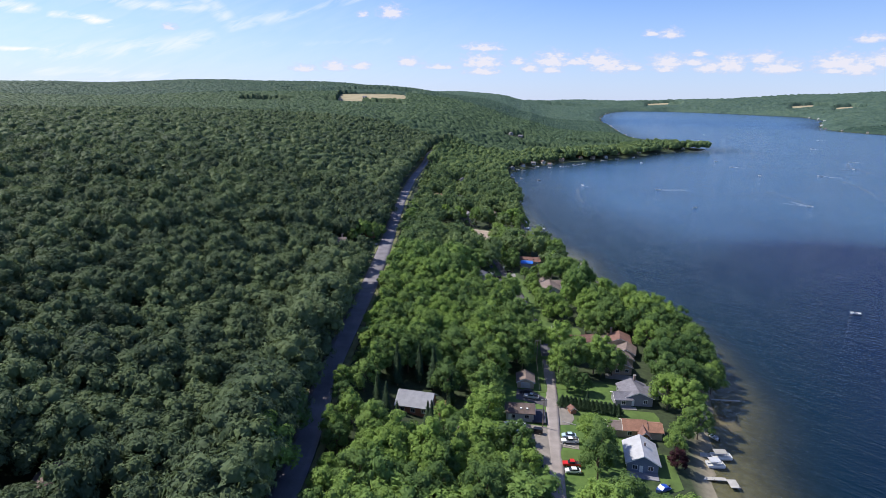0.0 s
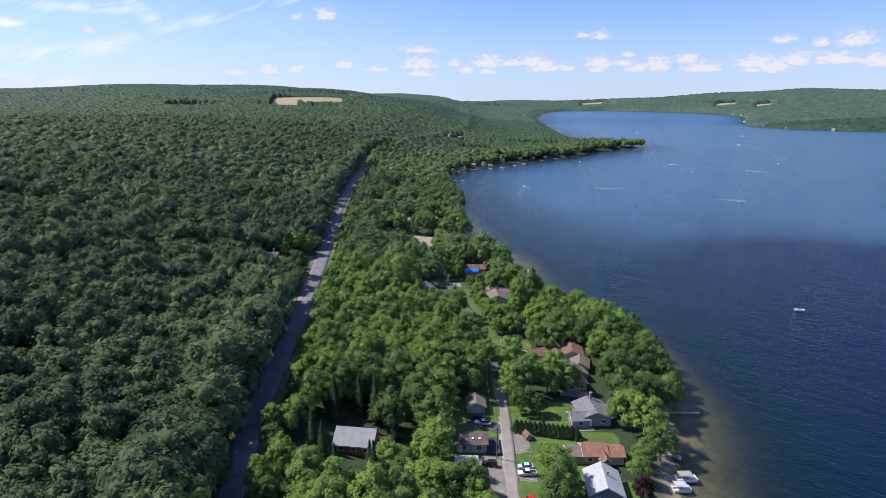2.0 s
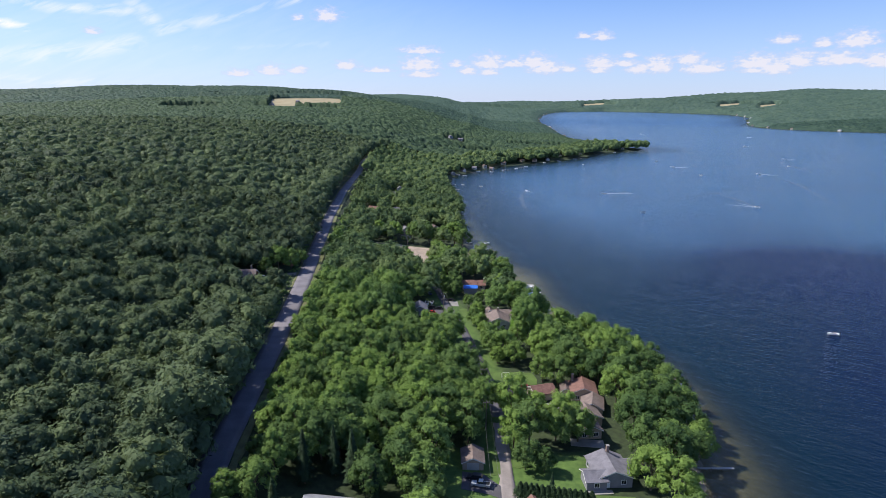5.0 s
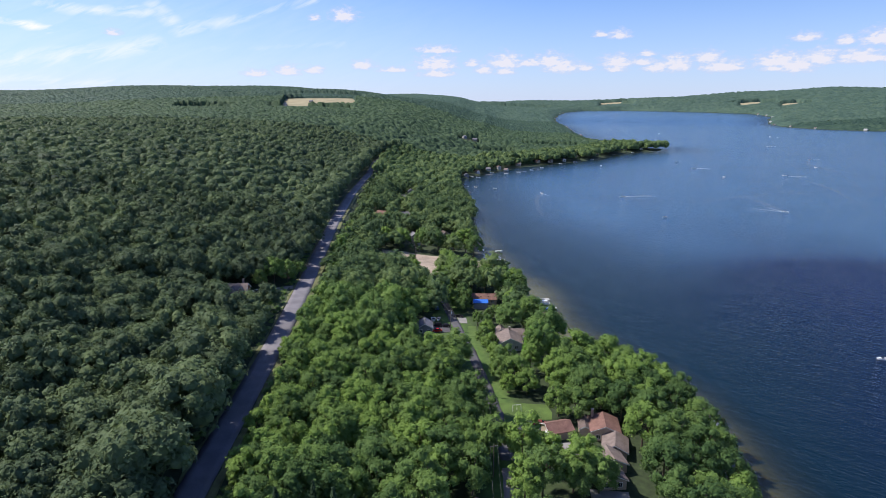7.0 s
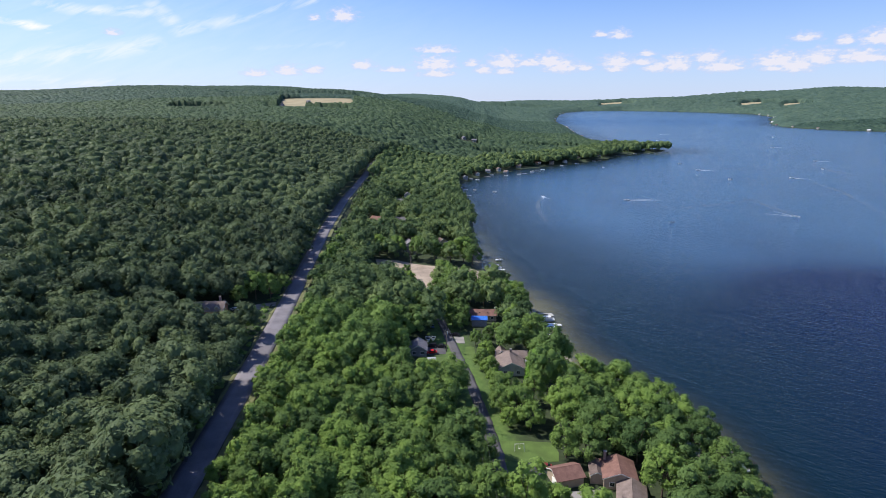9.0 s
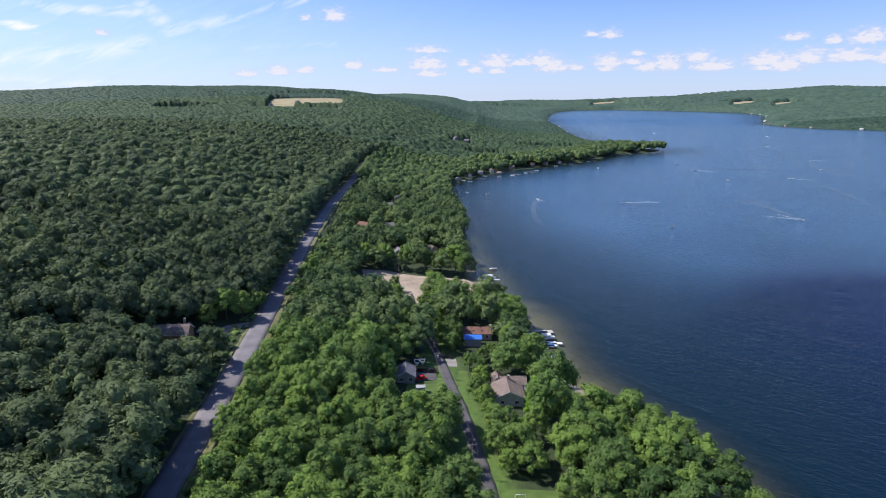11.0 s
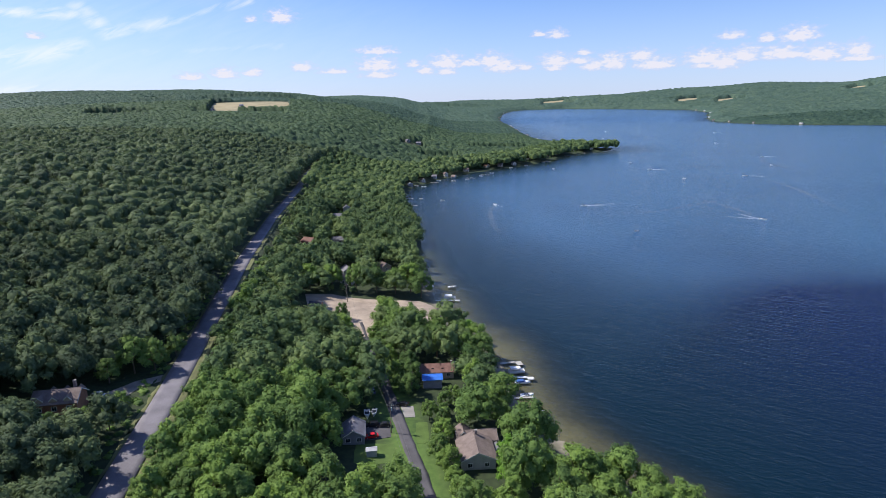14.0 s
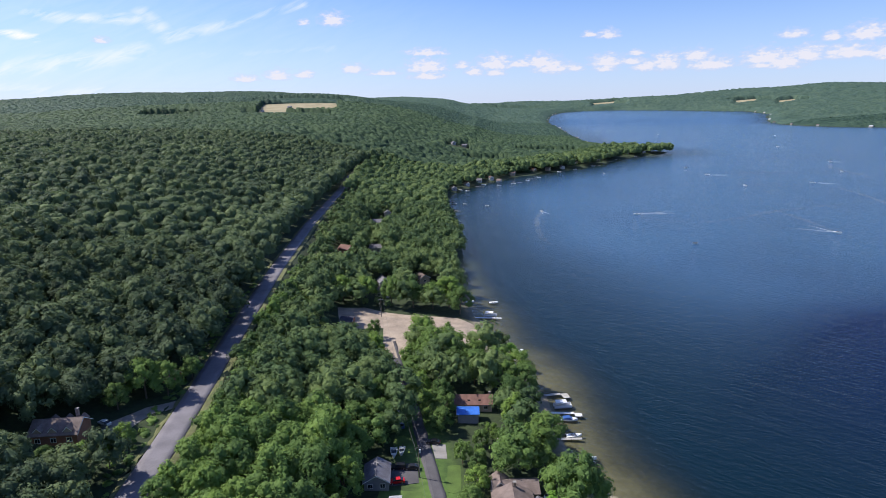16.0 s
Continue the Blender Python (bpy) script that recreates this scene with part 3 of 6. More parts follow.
def sprayed(rng, v, f, n, leaf):
    """A far crown with some loose sprays standing off it."""
    v, f, _ = thinned(v * (0.80, 0.80, 0.93), f)
    upper = f[v[f][:, :, 2].mean(1) > v[:, 2].max() * 0.5]
    tri = v[upper[rng.integers(0, len(upper), n)]]
    w = rng.dirichlet((1, 1, 1), n)
    at = (tri * w[:, :, None]).sum(1)
    nrm = np.cross(tri[:, 1] - tri[:, 0], tri[:, 2] - tri[:, 0])
    nrm /= np.linalg.norm(nrm, axis=1)[:, None]
    at = at + nrm * rng.uniform(0.0, 1.3, n)[:, None]
    nrm = nrm + rng.normal(0, 0.5, (n, 3)) + (0, 0, 0.3)
    u = np.cross(nrm, rng.normal(size=(n, 3)))
    u /= np.linalg.norm(u, axis=1)[:, None]
    s = np.cross(nrm / np.linalg.norm(nrm, axis=1)[:, None], u)
    k = leaf * rng.uniform(0.6, 1.3, n)[:, None]
    out = np.stack([at + u * k, at - u * k * 0.6 + s * k * 0.8, at - u * k * 0.5 - s * k * 0.9], 1).reshape(-1, 3)
    return np.concatenate([v, out]), np.concatenate([f, np.arange(3 * n).reshape(-1, 3) + len(v)]), len(f)


def thinned(v, f):
    used = np.unique(f)
    back = np.zeros(len(v), int)
    back[used] = np.arange(len(used))
    return v[used], back[f], len(f)


def wood(name, spots, kinds, label, seed, mat=None):
    """One object of kind stuff: the trees at spots (x, y, scale), each one of the given crown shapes, turned at random."""
    rng = np.random.default_rng(seed)
    pick = rng.integers(0, len(kinds), len(spots))
    z = ground_height(spots[:, 0], spots[:, 1])
    vs, fs, ts, cs, n = [], [], [], [], 0
    for k, (v, f, core) in enumerate(kinds):
        mine = np.flatnonzero(pick == k)
        if not len(mine):
            continue
        a = rng.uniform(0, 2 * math.pi, len(mine))
        s = spots[mine, 2] * rng.uniform(0.85, 1.15, len(mine))
        h = spots[mine, 2] * rng.uniform(0.85, 1.2, len(mine))
        x = v[None, :, 0] * np.cos(a)[:, None] - v[None, :, 1] * np.sin(a)[:, None]
        y = v[None, :, 0] * np.sin(a)[:, None] + v[None, :, 1] * np.cos(a)[:, None]
        p = np.stack([x * s[:, None] + spots[mine, 0, None], y * s[:, None] + spots[mine, 1, None], v[None, :, 2] * h[:, None] + z[mine, None]], 2)
        vs.append(p.reshape(-1, 3))
        fs.append((f[None] + (np.arange(len(mine)) * len(v))[:, None, None]).reshape(-1, 3) + n)
        ts.append(np.repeat(rng.uniform(0, 1, len(mine)), len(v)))
        cs.append(np.tile(np.arange(len(f)) < core, len(mine)))
        n += len(mine) * len(v)
    me = fill(bpy.data.meshes.new(name), np.concatenate(vs), np.concatenate(fs))
    attribute(me, "tint", np.concatenate(ts))
    mats = mat or LEAF_STUFF
    for one in mats:
        me.materials.append(one)
    if len(mats) > 1:
        me.polygons.foreach_set("material_index", np.concatenate(cs).astype(np.int32))
    return tagged(new(name, me), label, "forest", kind="stuff")


def scatter(x0, x1, y0, y1, step, rng):
    gx, gy = np.meshgrid(np.arange(x0, x1, step), np.arange(y0, y1, step))
    n = gx.size
    return gx.ravel() + rng.uniform(-0.45, 0.45, n) * step, gy.ravel() + rng.uniform(-0.45, 0.45, n) * step


def free(px, py):
    """Whether a tree may stand there."""
    ok = shore_distance(px, py) > np.where((py > 292) & (py < 560), 7.0, 2.5)
    off = np.where(py > 1010, 99.0, px - road_x(py))
    ok &= (off < -4.3 - 2.0 * smooth(400, 500, py) * (1 - smooth(620, 760, py))) | (off > 5.7 + 1.0 * smooth(215, 240, py) + 4.0 * smooth(330, 470, py) * (1 - smooth(620, 760, py)))
    ok &= polyline_distance(px, py, STREET) > np.where(py < 206, 5.5, np.where((py > 256) & (py < 345) & (px < np.interp(py, STREET[:, 1], STREET[:, 0])), 9.0, 3.4))
    for cx, cy, hw, hl, turn in CLEAR:
        c, s = math.cos(radians(turn)), math.sin(radians(turn))
        a, b = (px - cx) * c + (py - cy) * s, -(px - cx) * s + (py - cy) * c
        ok &= ~((np.abs(a) < hw) & (np.abs(b) < hl))
    return ok


def along_bay(px, py):
    """The wooded rim of the point across the bay."""
    return wedge(px, py, 1100, 1520) & (px > road_x(py)) & (shore_distance(px, py) < 75)


def wedge(px, py, lo, hi):
    """Within the span of ground that the flight looks over."""
    r = np.hypot(px, py + 20)
    return (np.abs(np.arctan2(px, py + 20)) < radians(47)) & (r >= lo) & (r < hi)


# ---- building blocks ----
def part(name, bm, mat, parent, label=""):
    me = bpy.data.meshes.new(name)
    bm.to_mesh(me)
    bm.free()
    me.materials.append(mat)
    ob = new(name, me)
    ob.parent = parent
    if label:
        ob["label"] = label
    return ob


def thing(name, x, y, z, turn, label, category, group=""):
    ob = new(name)
    ob.matrix_world = pose(x, y, z, 0, 0, turn)
    return tagged(ob, label, category, group)


def gz(x, y):
    return float(ground_height(np.array([x]), np.array([y]))[0])


def box(bm, x0, x1, y0, y1, z0, z1, m=None, bevel=0.0):
    made = bmesh.ops.create_cube(bm, size=1.0)["verts"]
    t = Matrix.Translation(((x0 + x1) / 2, (y0 + y1) / 2, (z0 + z1) / 2)) @ Matrix.Diagonal((x1 - x0, y1 - y0, z1 - z0, 1))
    bmesh.ops.transform(bm, matrix=t, verts=made)
    if bevel:
        edges = list({e for v in made for e in v.link_edges})
        made = list({v for f in bmesh.ops.bevel(bm, geom=edges, offset=bevel, segments=1, affect="EDGES")["faces"] for v in f.verts} | {v for v in made if v.is_valid})
    if m is not None:
        bmesh.ops.transform(bm, matrix=m, verts=made)
    return bm


def solid(bm, pts, faces, m=None):
    vs = [bm.verts.new(m @ Vector(p) if m is not None else p) for p in pts]
    for f in faces:
        bm.faces.new([vs[i] for i in f])
    bmesh.ops.recalc_face_normals(bm, faces=bm.faces)
    return bm


def tube(bm, a, b, r0, r1=None, n=8):
    a, b = Vector(a), Vector(b)
    d = b - a
    m = Matrix.Translation((a + b) / 2) @ d.to_track_quat("Z", "Y").to_matrix().to_4x4()
    bmesh.ops.create_cone(bm, cap_ends=True, segments=n, radius1=r0, radius2=r0 if r1 is None else r1, depth=d.length, matrix=m)
    return bm


def prism(bm, outline, y0, y1, m=None):
    """An outline in x and z drawn out along y."""
    n = len(outline)
    pts = [(x, y0, z) for x, z in outline] + [(x, y1, z) for x, z in outline]
    faces = [list(range(n))[::-1], list(range(n, 2 * n))] + [[i, (i + 1) % n, n + (i + 1) % n, n + i] for i in range(n)]
    return solid(bm, pts, faces, m)


def shingle(name, colour, vary=0.12):
    def build(g):
        co = g.add("ShaderNodeTexCoord").outputs["Object"]
        row = g.add("ShaderNodeTexBrick", None, Vector=co, Scale=1.0, Color1=(0.85, 0.85, 0.85, 1), Color2=(1.1, 1.1, 1.1, 1), Mortar=(0.6, 0.6, 0.6, 1))
        row.inputs["Mortar Size"].default_value, row.inputs["Brick Width"].default_value, row.inputs["Row Height"].default_value = 0.02, 0.5, 0.16
        stain = g.add("ShaderNodeTexNoise", None, Vector=co, Scale=0.5, Detail=5.0).outputs["Fac"]
        col = g.ramp(stain, [(0.3, tuple(c * (1 - 2 * vary) for c in colour)), (0.7, tuple(c * (1 + 2 * vary) for c in colour))])
        col = g.mix(0.6, col, row.outputs["Color"], "MULTIPLY")
        return g.add("ShaderNodeBsdfPrincipled", None, Base_Color=col, Roughness=0.9).outputs[0]
    return material(name, build)


def boards(name, colour, rough=0.7, pitch=0.2, vertical=False):
    """Painted siding with a shadow line at each board, or ribbed metal."""
    def build(g):
        co = g.add("ShaderNodeTexCoord").outputs["Object"]
        xyz = g.add("ShaderNodeSeparateXYZ", None, Vector=co)
        lead = g.math("ADD", xyz.outputs[0], xyz.outputs[1]) if vertical else xyz.outputs[2]
        saw = g.math("FRACT", g.math("DIVIDE", lead, pitch))
        stain = g.add("ShaderNodeTexNoise", None, Vector=co, Scale=0.7, Detail=5.0).outputs["Fac"]
        col = g.ramp(stain, [(0.3, tuple(c * 0.84 for c in colour)), (0.7, tuple(min(1, c * 1.08) for c in colour))])
        bump = g.add("ShaderNodeBump", None, Height=saw, Strength=0.6, Distance=0.03)
        return g.add("ShaderNodeBsdfPrincipled", None, Base_Color=col, Roughness=rough, Normal=bump).outputs[0]
    return material(name, build)


ROOF_BROWN = shingle("brown_shingle", (0.136, 0.1, 0.088))
ROOF_TAN = shingle("tan_shingle", (0.198, 0.152, 0.136))
ROOF_GREY = shingle("grey_shingle", (0.184, 0.176, 0.2))
ROOF_RED = shingle("red_brown_shingle", (0.20, 0.105, 0.085))
ROOF_ORANGE = shingle("orange_shingle", (0.296, 0.152, 0.1))
ROOF_DARK = shingle("dark_shingle", (0.05, 0.05, 0.07))
ROOF_WHITE = boards("white_metal_roof", (0.43, 0.43, 0.455), 0.45, 0.45, True)
ROOF_GALV = boards("weathered_metal_roof", (0.295, 0.295, 0.32), 0.45, 0.45, True)
TARP = plain("blue_tarpaulin", (0.035, 0.17, 0.62), 0.45, 0.12, 1.0, bump=0.3)
SIDING_WHITE = boards("white_siding", (0.451, 0.443, 0.426))
SIDING_GREY = boards("grey_siding", (0.24, 0.24, 0.27))
SIDING_BLUE = boards("slate_blue_siding", (0.16, 0.20, 0.28))
SIDING_TAN = boards("tan_siding", (0.41, 0.328, 0.254))
SIDING_WOOD = boards("stained_wood_siding", (0.30, 0.13, 0.08), 0.7, 0.2, True)
TRIM = plain("white_trim", (0.78, 0.78, 0.76), 0.5, 0.05, 2)
CONCRETE = plain("concrete", (0.264, 0.248, 0.236), 0.9, 0.12, 2, bump=0.2)
BRICK = plain("chimney_brick", (0.30, 0.22, 0.19), 0.9, 0.2, 0.6, bump=0.3)
DOCKWOOD = boards("weathered_dock_boards", (0.42, 0.40, 0.37), 0.85, 0.2, True)
DOCKWHITE = boards("white_dock_decking", (0.68, 0.68, 0.68), 0.6, 0.2, True)
POLEWOOD = plain("pole_wood", (0.16, 0.13, 0.11), 0.9, 0.2, 0.6)
WIRE = plain("wire", (0.10, 0.10, 0.10), 0.6, 0.05, 1)
RUBBER = plain("tyre_rubber", (0.02, 0.02, 0.02), 0.85, 0.1, 0.3)
CHROME = plain("alloy", (0.55, 0.55, 0.56), 0.3, 0.05, 0.3, 1.0)
GLASSY = material("window_glass", lambda g: g.add("ShaderNodeBsdfPrincipled", None, Base_Color=(0.025, 0.03, 0.035, 1), Roughness=0.06).outputs[0])
FOAM = plain("wake_foam", (0.4, 0.44, 0.48), 0.8, 0.12, 1.5, bump=0.4)
paints = {}


def paint(colour):
    if colour not in paints:
        paints[colour] = plain("paint_%d" % len(paints), colour, 0.3, 0.04, 1.0)
    return paints[colour]


def block(home, w, l, h, rise, wall, roof, at=(0, 0), turn=0, over=0.45, hip=0.0, faces="", low=0.0):
    """One gabled wing under a house: ridge along its y. faces: sides that carry windows, of f(ront, -y) b l r."""
    m = pose(at[0], at[1], 0, 0, 0, turn)
    bm = bmesh.new()
    prism(bm, [(-w / 2, -1.6), (w / 2, -1.6), (w / 2, h), (0, h + rise), (-w / 2, h)], -l / 2, l / 2, m)
    part("wall", bm, wall, home)
    slope = rise / (w / 2)
    for s in (-1, 1):
        a, b = (s * (w / 2 + over), h - slope * over), (0, h + rise)
        t = 0.16
        out = [(a[0], a[1] + 0.03), (b[0], b[1] + 0.03), (b[0], b[1] + t + 0.03), (a[0], a[1] + t + 0.03)]
        part("roof_slope", prism(bmesh.new(), out, -l / 2 - over, l / 2 + over, m), roof, home)
    bm = bmesh.new()
    prism(bm, [(-0.14, h + rise + 0.12), (0, h + rise + 0.24), (0.14, h + rise + 0.12)], -l / 2 - over, l / 2 + over, m)
    part("ridge_cap", bm, roof, home)
    for s in (-1, 1):   # barge boards along the gables
        for q in (-1, 1):
            y = q * (l / 2 + over)
            bm = bmesh.new()
            prism(bm, [(s * (w / 2 + over), h - slope * over - 0.1), (0, h + rise - 0.1), (0, h + rise + 0.12), (s * (w / 2 + over), h - slope * over + 0.12)], y - 0.04, y + 0.04, m)
            part("barge_board", bm, TRIM, home)
    for side in faces:
        turn2 = {"f": 0, "r": 90, "b": 180, "l": 270}[side]
        half, run = (l / 2, w) if side in "fb" else (w / 2, l)
        n = max(1, int(run / 3.2))
        for i in range(n):
            x = (i + 0.5) * run / n - run / 2
            window(home, m @ pose(0, 0, 0, 0, 0, turn2) @ pose(x, -half, 1.45))


def window(home, m, w=1.2, h=1.15):
    bm = bmesh.new()
    for x0, x1, z0, z1 in ((-w / 2 - 0.1, -w / 2, -h / 2 - 0.1, h / 2 + 0.1), (w / 2, w / 2 + 0.1, -h / 2 - 0.1, h / 2 + 0.1), (-w / 2, w / 2, h / 2, h / 2 + 0.1),
                           (-w / 2, w / 2, -h / 2 - 0.1, -h / 2), (-0.03, 0.03, -h / 2, h / 2)):
        box(bm, x0, x1, -0.07, 0.02, z0, z1, m)
    f = part("window", bm, TRIM, home, "white-framed window")
    part("pane", box(bmesh.new(), -w / 2, w / 2, -0.03, -0.01, -h / 2, h / 2, m), GLASSY, f)


def door(home, x, y, turn, w=0.95, h=2.05, mat=None, name="door"):
    m = pose(x, y, 0, 0, 0, turn)
    bm = box(bmesh.new(), -w / 2, w / 2, -0.08, 0.02, 0.0, h, m)
    d = part(name, bm, mat or TRIM, home)
    if name == "garage_door":
        for k in range(4):
            part("panel", box(bmesh.new(), -w / 2 + 0.1, w / 2 - 0.1, -0.11, -0.08, 0.06 + k * h / 4, (k + 1) * h / 4 - 0.06, m), mat or TRIM, d)
    else:
        part("handle", box(bmesh.new(), w / 2 - 0.16, w / 2 - 0.1, -0.14, -0.08, 0.98, 1.06, m), CHROME, d)


def chimney(home, x, y, z0, z1, w=0.7):
    bm = box(bmesh.new(), x - w / 2, x + w / 2, y - w / 2, y + w / 2, z0, z1)
    c = part("chimney", bm, BRICK, home, "brick chimney")
    part("cap", box(bmesh.new(), x - w / 2 - 0.08, x + w / 2 + 0.08, y - w / 2 - 0.08, y + w / 2 + 0.08, z1, z1 + 0.15), CONCRETE, c)


def slab(name, pts, z_lift, mat, label, category, thick=0.9):
    """A paved or open patch with the given corners, draped over the ground: a fine grid cut to its outline, with a skirt."""
    pts = np.array(pts, float)
    lo, hi = pts.min(0), pts.max(0)
    st = 1.5
    xs, ys = np.arange(lo[0], hi[0] + st, st), np.arange(lo[1], hi[1] + st, st)
    bm = bmesh.new()
    f = bm.faces.new([bm.verts.new((x, y, 0)) for x, y in pts])
    for ax, vals in ((0, xs), (1, ys)):
        for v in vals:
            co, no = ((v, 0, 0), (1, 0, 0)) if ax == 0 else ((0, v, 0), (0, 1, 0))
            bmesh.ops.bisect_plane(bm, geom=bm.verts[:] + bm.edges[:] + bm.faces[:], plane_co=co, plane_no=no, dist=0.001)
    vs = np.array([v.co[:] for v in bm.verts])
    z = ground_height(vs[:, 0], vs[:, 1]) + z_lift
    for v, zz in zip(bm.verts, z):
        v.co.z = zz
    rim = [e for e in bm.edges if e.is_boundary]
    ext = bmesh.ops.extrude_edge_only(bm, edges=rim)
    for v in (g for g in ext["geom"] if isinstance(g, bmesh.types.BMVert)):
        v.co.z -= thick
    bmesh.ops.recalc_face_normals(bm, faces=bm.faces)
    me = bpy.data.meshes.new(name)
    bm.to_mesh(me)
    bm.free()
    me.materials.append(mat)
    return tagged(new(name, me), label, category, kind="structure")


# ---- lanes, drives and open ground ----
ribbon_ob = tagged(new("verge", ribbon("verge", ROAD[2:13], 3.75, 6.0, 0.12, VERGE, wobble=0.3)), "mown yellow-green grass verge along the road", "verge", kind="structure")
tagged(new("verge", ribbon("verge_b", ROAD[2:13], -4.9, -3.75, 0.16, VERGE, wobble=0.4)), "rough grass and gravel verge along the road", "verge", kind="structure")
slab("drive", [(-13.4, 329.2), (-5.6, 330.6), (-4.6, 321.4), (-12.0, 319.4)], 0.13, LANE, "dark asphalt drive beside the small grey-roofed house", "driveway")
slab("drive", [(18.8, 248.6), (26.6, 248.6), (25.4, 243.3), (17.4, 242.8)], 0.10, plain("fresh_asphalt", (0.045, 0.045, 0.055), 0.85, 0.15, 3), "black asphalt drive by the red-roofed garage", "driveway")
slab("parking_pad", [(-2.0, 340.6), (2.2, 340.6), (2.8, 333.2), (-0.6, 333.2)], 0.12, CONCRETE, "pale concrete parking pad beside the lane", "driveway")
slab("drive", [(14.4, 190.5), (16.2, 188.2), (18.6, 186.5), (18.9, 180.5), (17.2, 177.2), (13.6, 176.4)], 0.10, GRAVEL, "pale gravel turning place off the lane", "driveway")
slab("drive", [(-3.0, 175.4), (5.4, 175.0), (10.0, 174.6), (10.2, 166.0), (10.1, 155), (7.4, 155), (4.4, 164.2), (-3.0, 164.0)], 0.10, GRAVEL, "bare gravel forecourt beside the lane", "driveway")
slab("drive", [(1.4, 197.6), (7.0, 196.6), (11.2, 192.0), (11.0, 187.0), (7.6, 188.6), (1.0, 190.2)], 0.09, LANE, "worn asphalt drive in front of a small garage", "driveway")
slab("drive", [(29.6, 236.8), (38.2, 237.9), (37.4, 232.6), (30.6, 231.4)], 0.10, CONCRETE, "pale concrete terrace beside the red-roofed house", "driveway")
slab("drive", [(14.2, 171.5), (18.8, 171.0), (18.6, 164.0), (14.0, 164.4)], 0.10, GRAVEL, "gravel parking place beside the lane", "driveway")
slab("drive", [(-88.5, 319.5), (-83.4, 320.6), (-80.5, 333.0), (-75.6, 337.0), (-77.5, 341.0), (-83.4, 336.0), (-88.6, 326.0)], 0.10, GRAVEL, "pale gravel drive leading off the road", "driveway")
slab("drive", [(-31, 178.5), (-22, 172.6), (-12.8, 168), (-12.4, 165.0), (-19.5, 166.5), (-25, 170)], 0.08, GRAVEL, "pale gravel path beside the metal-roofed cabin", "driveway")
SAND = plain("trodden_sand", (0.345, 0.275, 0.215), 0.95, 0.22, 5.0, bump=0.5)
slab("sand_lot", [(-52, 456), (-39.5, 462), (-28, 457), (-19, 455), (-6, 453.5), (6, 451.5), (13.5, 445), (16.2, 432), (17.2, 416), (12, 409), (6, 418), (0, 427), (-6, 428), (-12, 424),
                  (-15.5, 402.5), (-22.5, 404), (-25.5, 418), (-27.5, 436), (-40, 432), (-47, 434)], 0.10, SAND, "open lot of trodden sand and gravel by the beach", "lot")


def grass_patch(x, y, hw, hl):
    return [(x - hw, y - hl), (x, y - hl * 1.1), (x + hw, y - hl * 0.9), (x + hw * 1.08, y), (x + hw * 0.95, y + hl), (x, y + hl * 1.05), (x - hw, y + hl * 0.95), (x - hw * 1.05, y)]


LAWN = plain("mown_lawn", (0.08, 0.132, 0.028), 0.95, 0.22, 4.0, bump=0.4)
for lx, ly, hw, hl in ((38.5, 185.6, 6.6, 3.4), (8.6, 201.5, 3.0, 5.0), (20.5, 254.5, 8.2, 5.0), (-9.0, 312.6, 5.6, 5.0), (-10.0, 339.8, 3.2, 4.6), (-15.6, 173.6, 4.6, 5.0),
                       (15.8, 158.4, 2.6, 4.4), (16.8, 205.5, 2.4, 5.0), (4.8, 324.0, 1.8, 6.0), (40.8, 157.0, 2.6, 8.0), (21.2, 181.5, 2.0, 6.0), (-14.5, 372, 3, 4)):
    slab("lawn", grass_patch(lx, ly, hw, hl), 0.07, LAWN, "short mown green lawn", "lawn")

# ---- houses ----
def house(name, x, y, turn, label, category="house"):
    return thing(name, x, y, gz(x, y) + 0.05, turn, label, category)


h = house("garage", 4.3, 201.6, 0, "small tan single-car garage with a shingled gable roof", "garage")
block(h, 5.6, 6.4, 2.3, 1.3, SIDING_TAN, ROOF_TAN)
door(h, 0, -3.2, 0, 3.2, 2.1, SIDING_WHITE, "garage_door")
h = house("cottage", 2.0, 179.6, 90, "long low cream cottage with a brown shingled roof")
block(h, 6.0, 8.4, 2.7, 1.4, SIDING_WHITE, ROOF_BROWN, faces="lr")
for sx in (-0.9, 1.0):
    bm = box(bmesh.new(), -2.0, -1.2, sx - 1.6, sx - 1.0, 3.4, 3.66)
    part("skylight", bm, TRIM, h, "small roof light")
door(h, -3.0, 3.0, 270)
h = house("carport", 7.9, 179.8, 0, "flat black-roofed lean-to beside a cream cottage", "carport")
part("roof", box(bmesh.new(), -2.1, 2.1, -4.2, 4.0, 0.5, 0.7, bevel=0.03), ROOF_DARK, h)
for cx, cy in ((-1.9, -4.0), (1.9, -4.0), (-1.9, 3.8), (1.9, 3.8)):
    part("post", box(bmesh.new(), cx - 0.08, cx + 0.08, cy - 0.08, cy + 0.08, -0.6, 0.5), POLEWOOD, h)
h = house("garage", 0.4, 168.6, 90, "white low-roofed double garage with a pale apron", "garage")
block(h, 4.4, 5.6, 2.5, 0.35, SIDING_WHITE, ROOF_WHITE, over=0.25)
door(h, -2.2, 0, 270, 4.4, 2.1, TRIM, "garage_door")
h = house("cabin", -29.6, 175.0, 82, "wooden lakeside cabin with a weathered metal roof and a deck")
block(h, 8.0, 10.0, 3.0, 2.6, SIDING_WOOD, ROOF_GALV, over=0.7, faces="fl")
deck = part("deck", box(bmesh.new(), -4.6, 4.6, -8.2, -5.0, 0.35, 0.55), SIDING_WOOD, h)
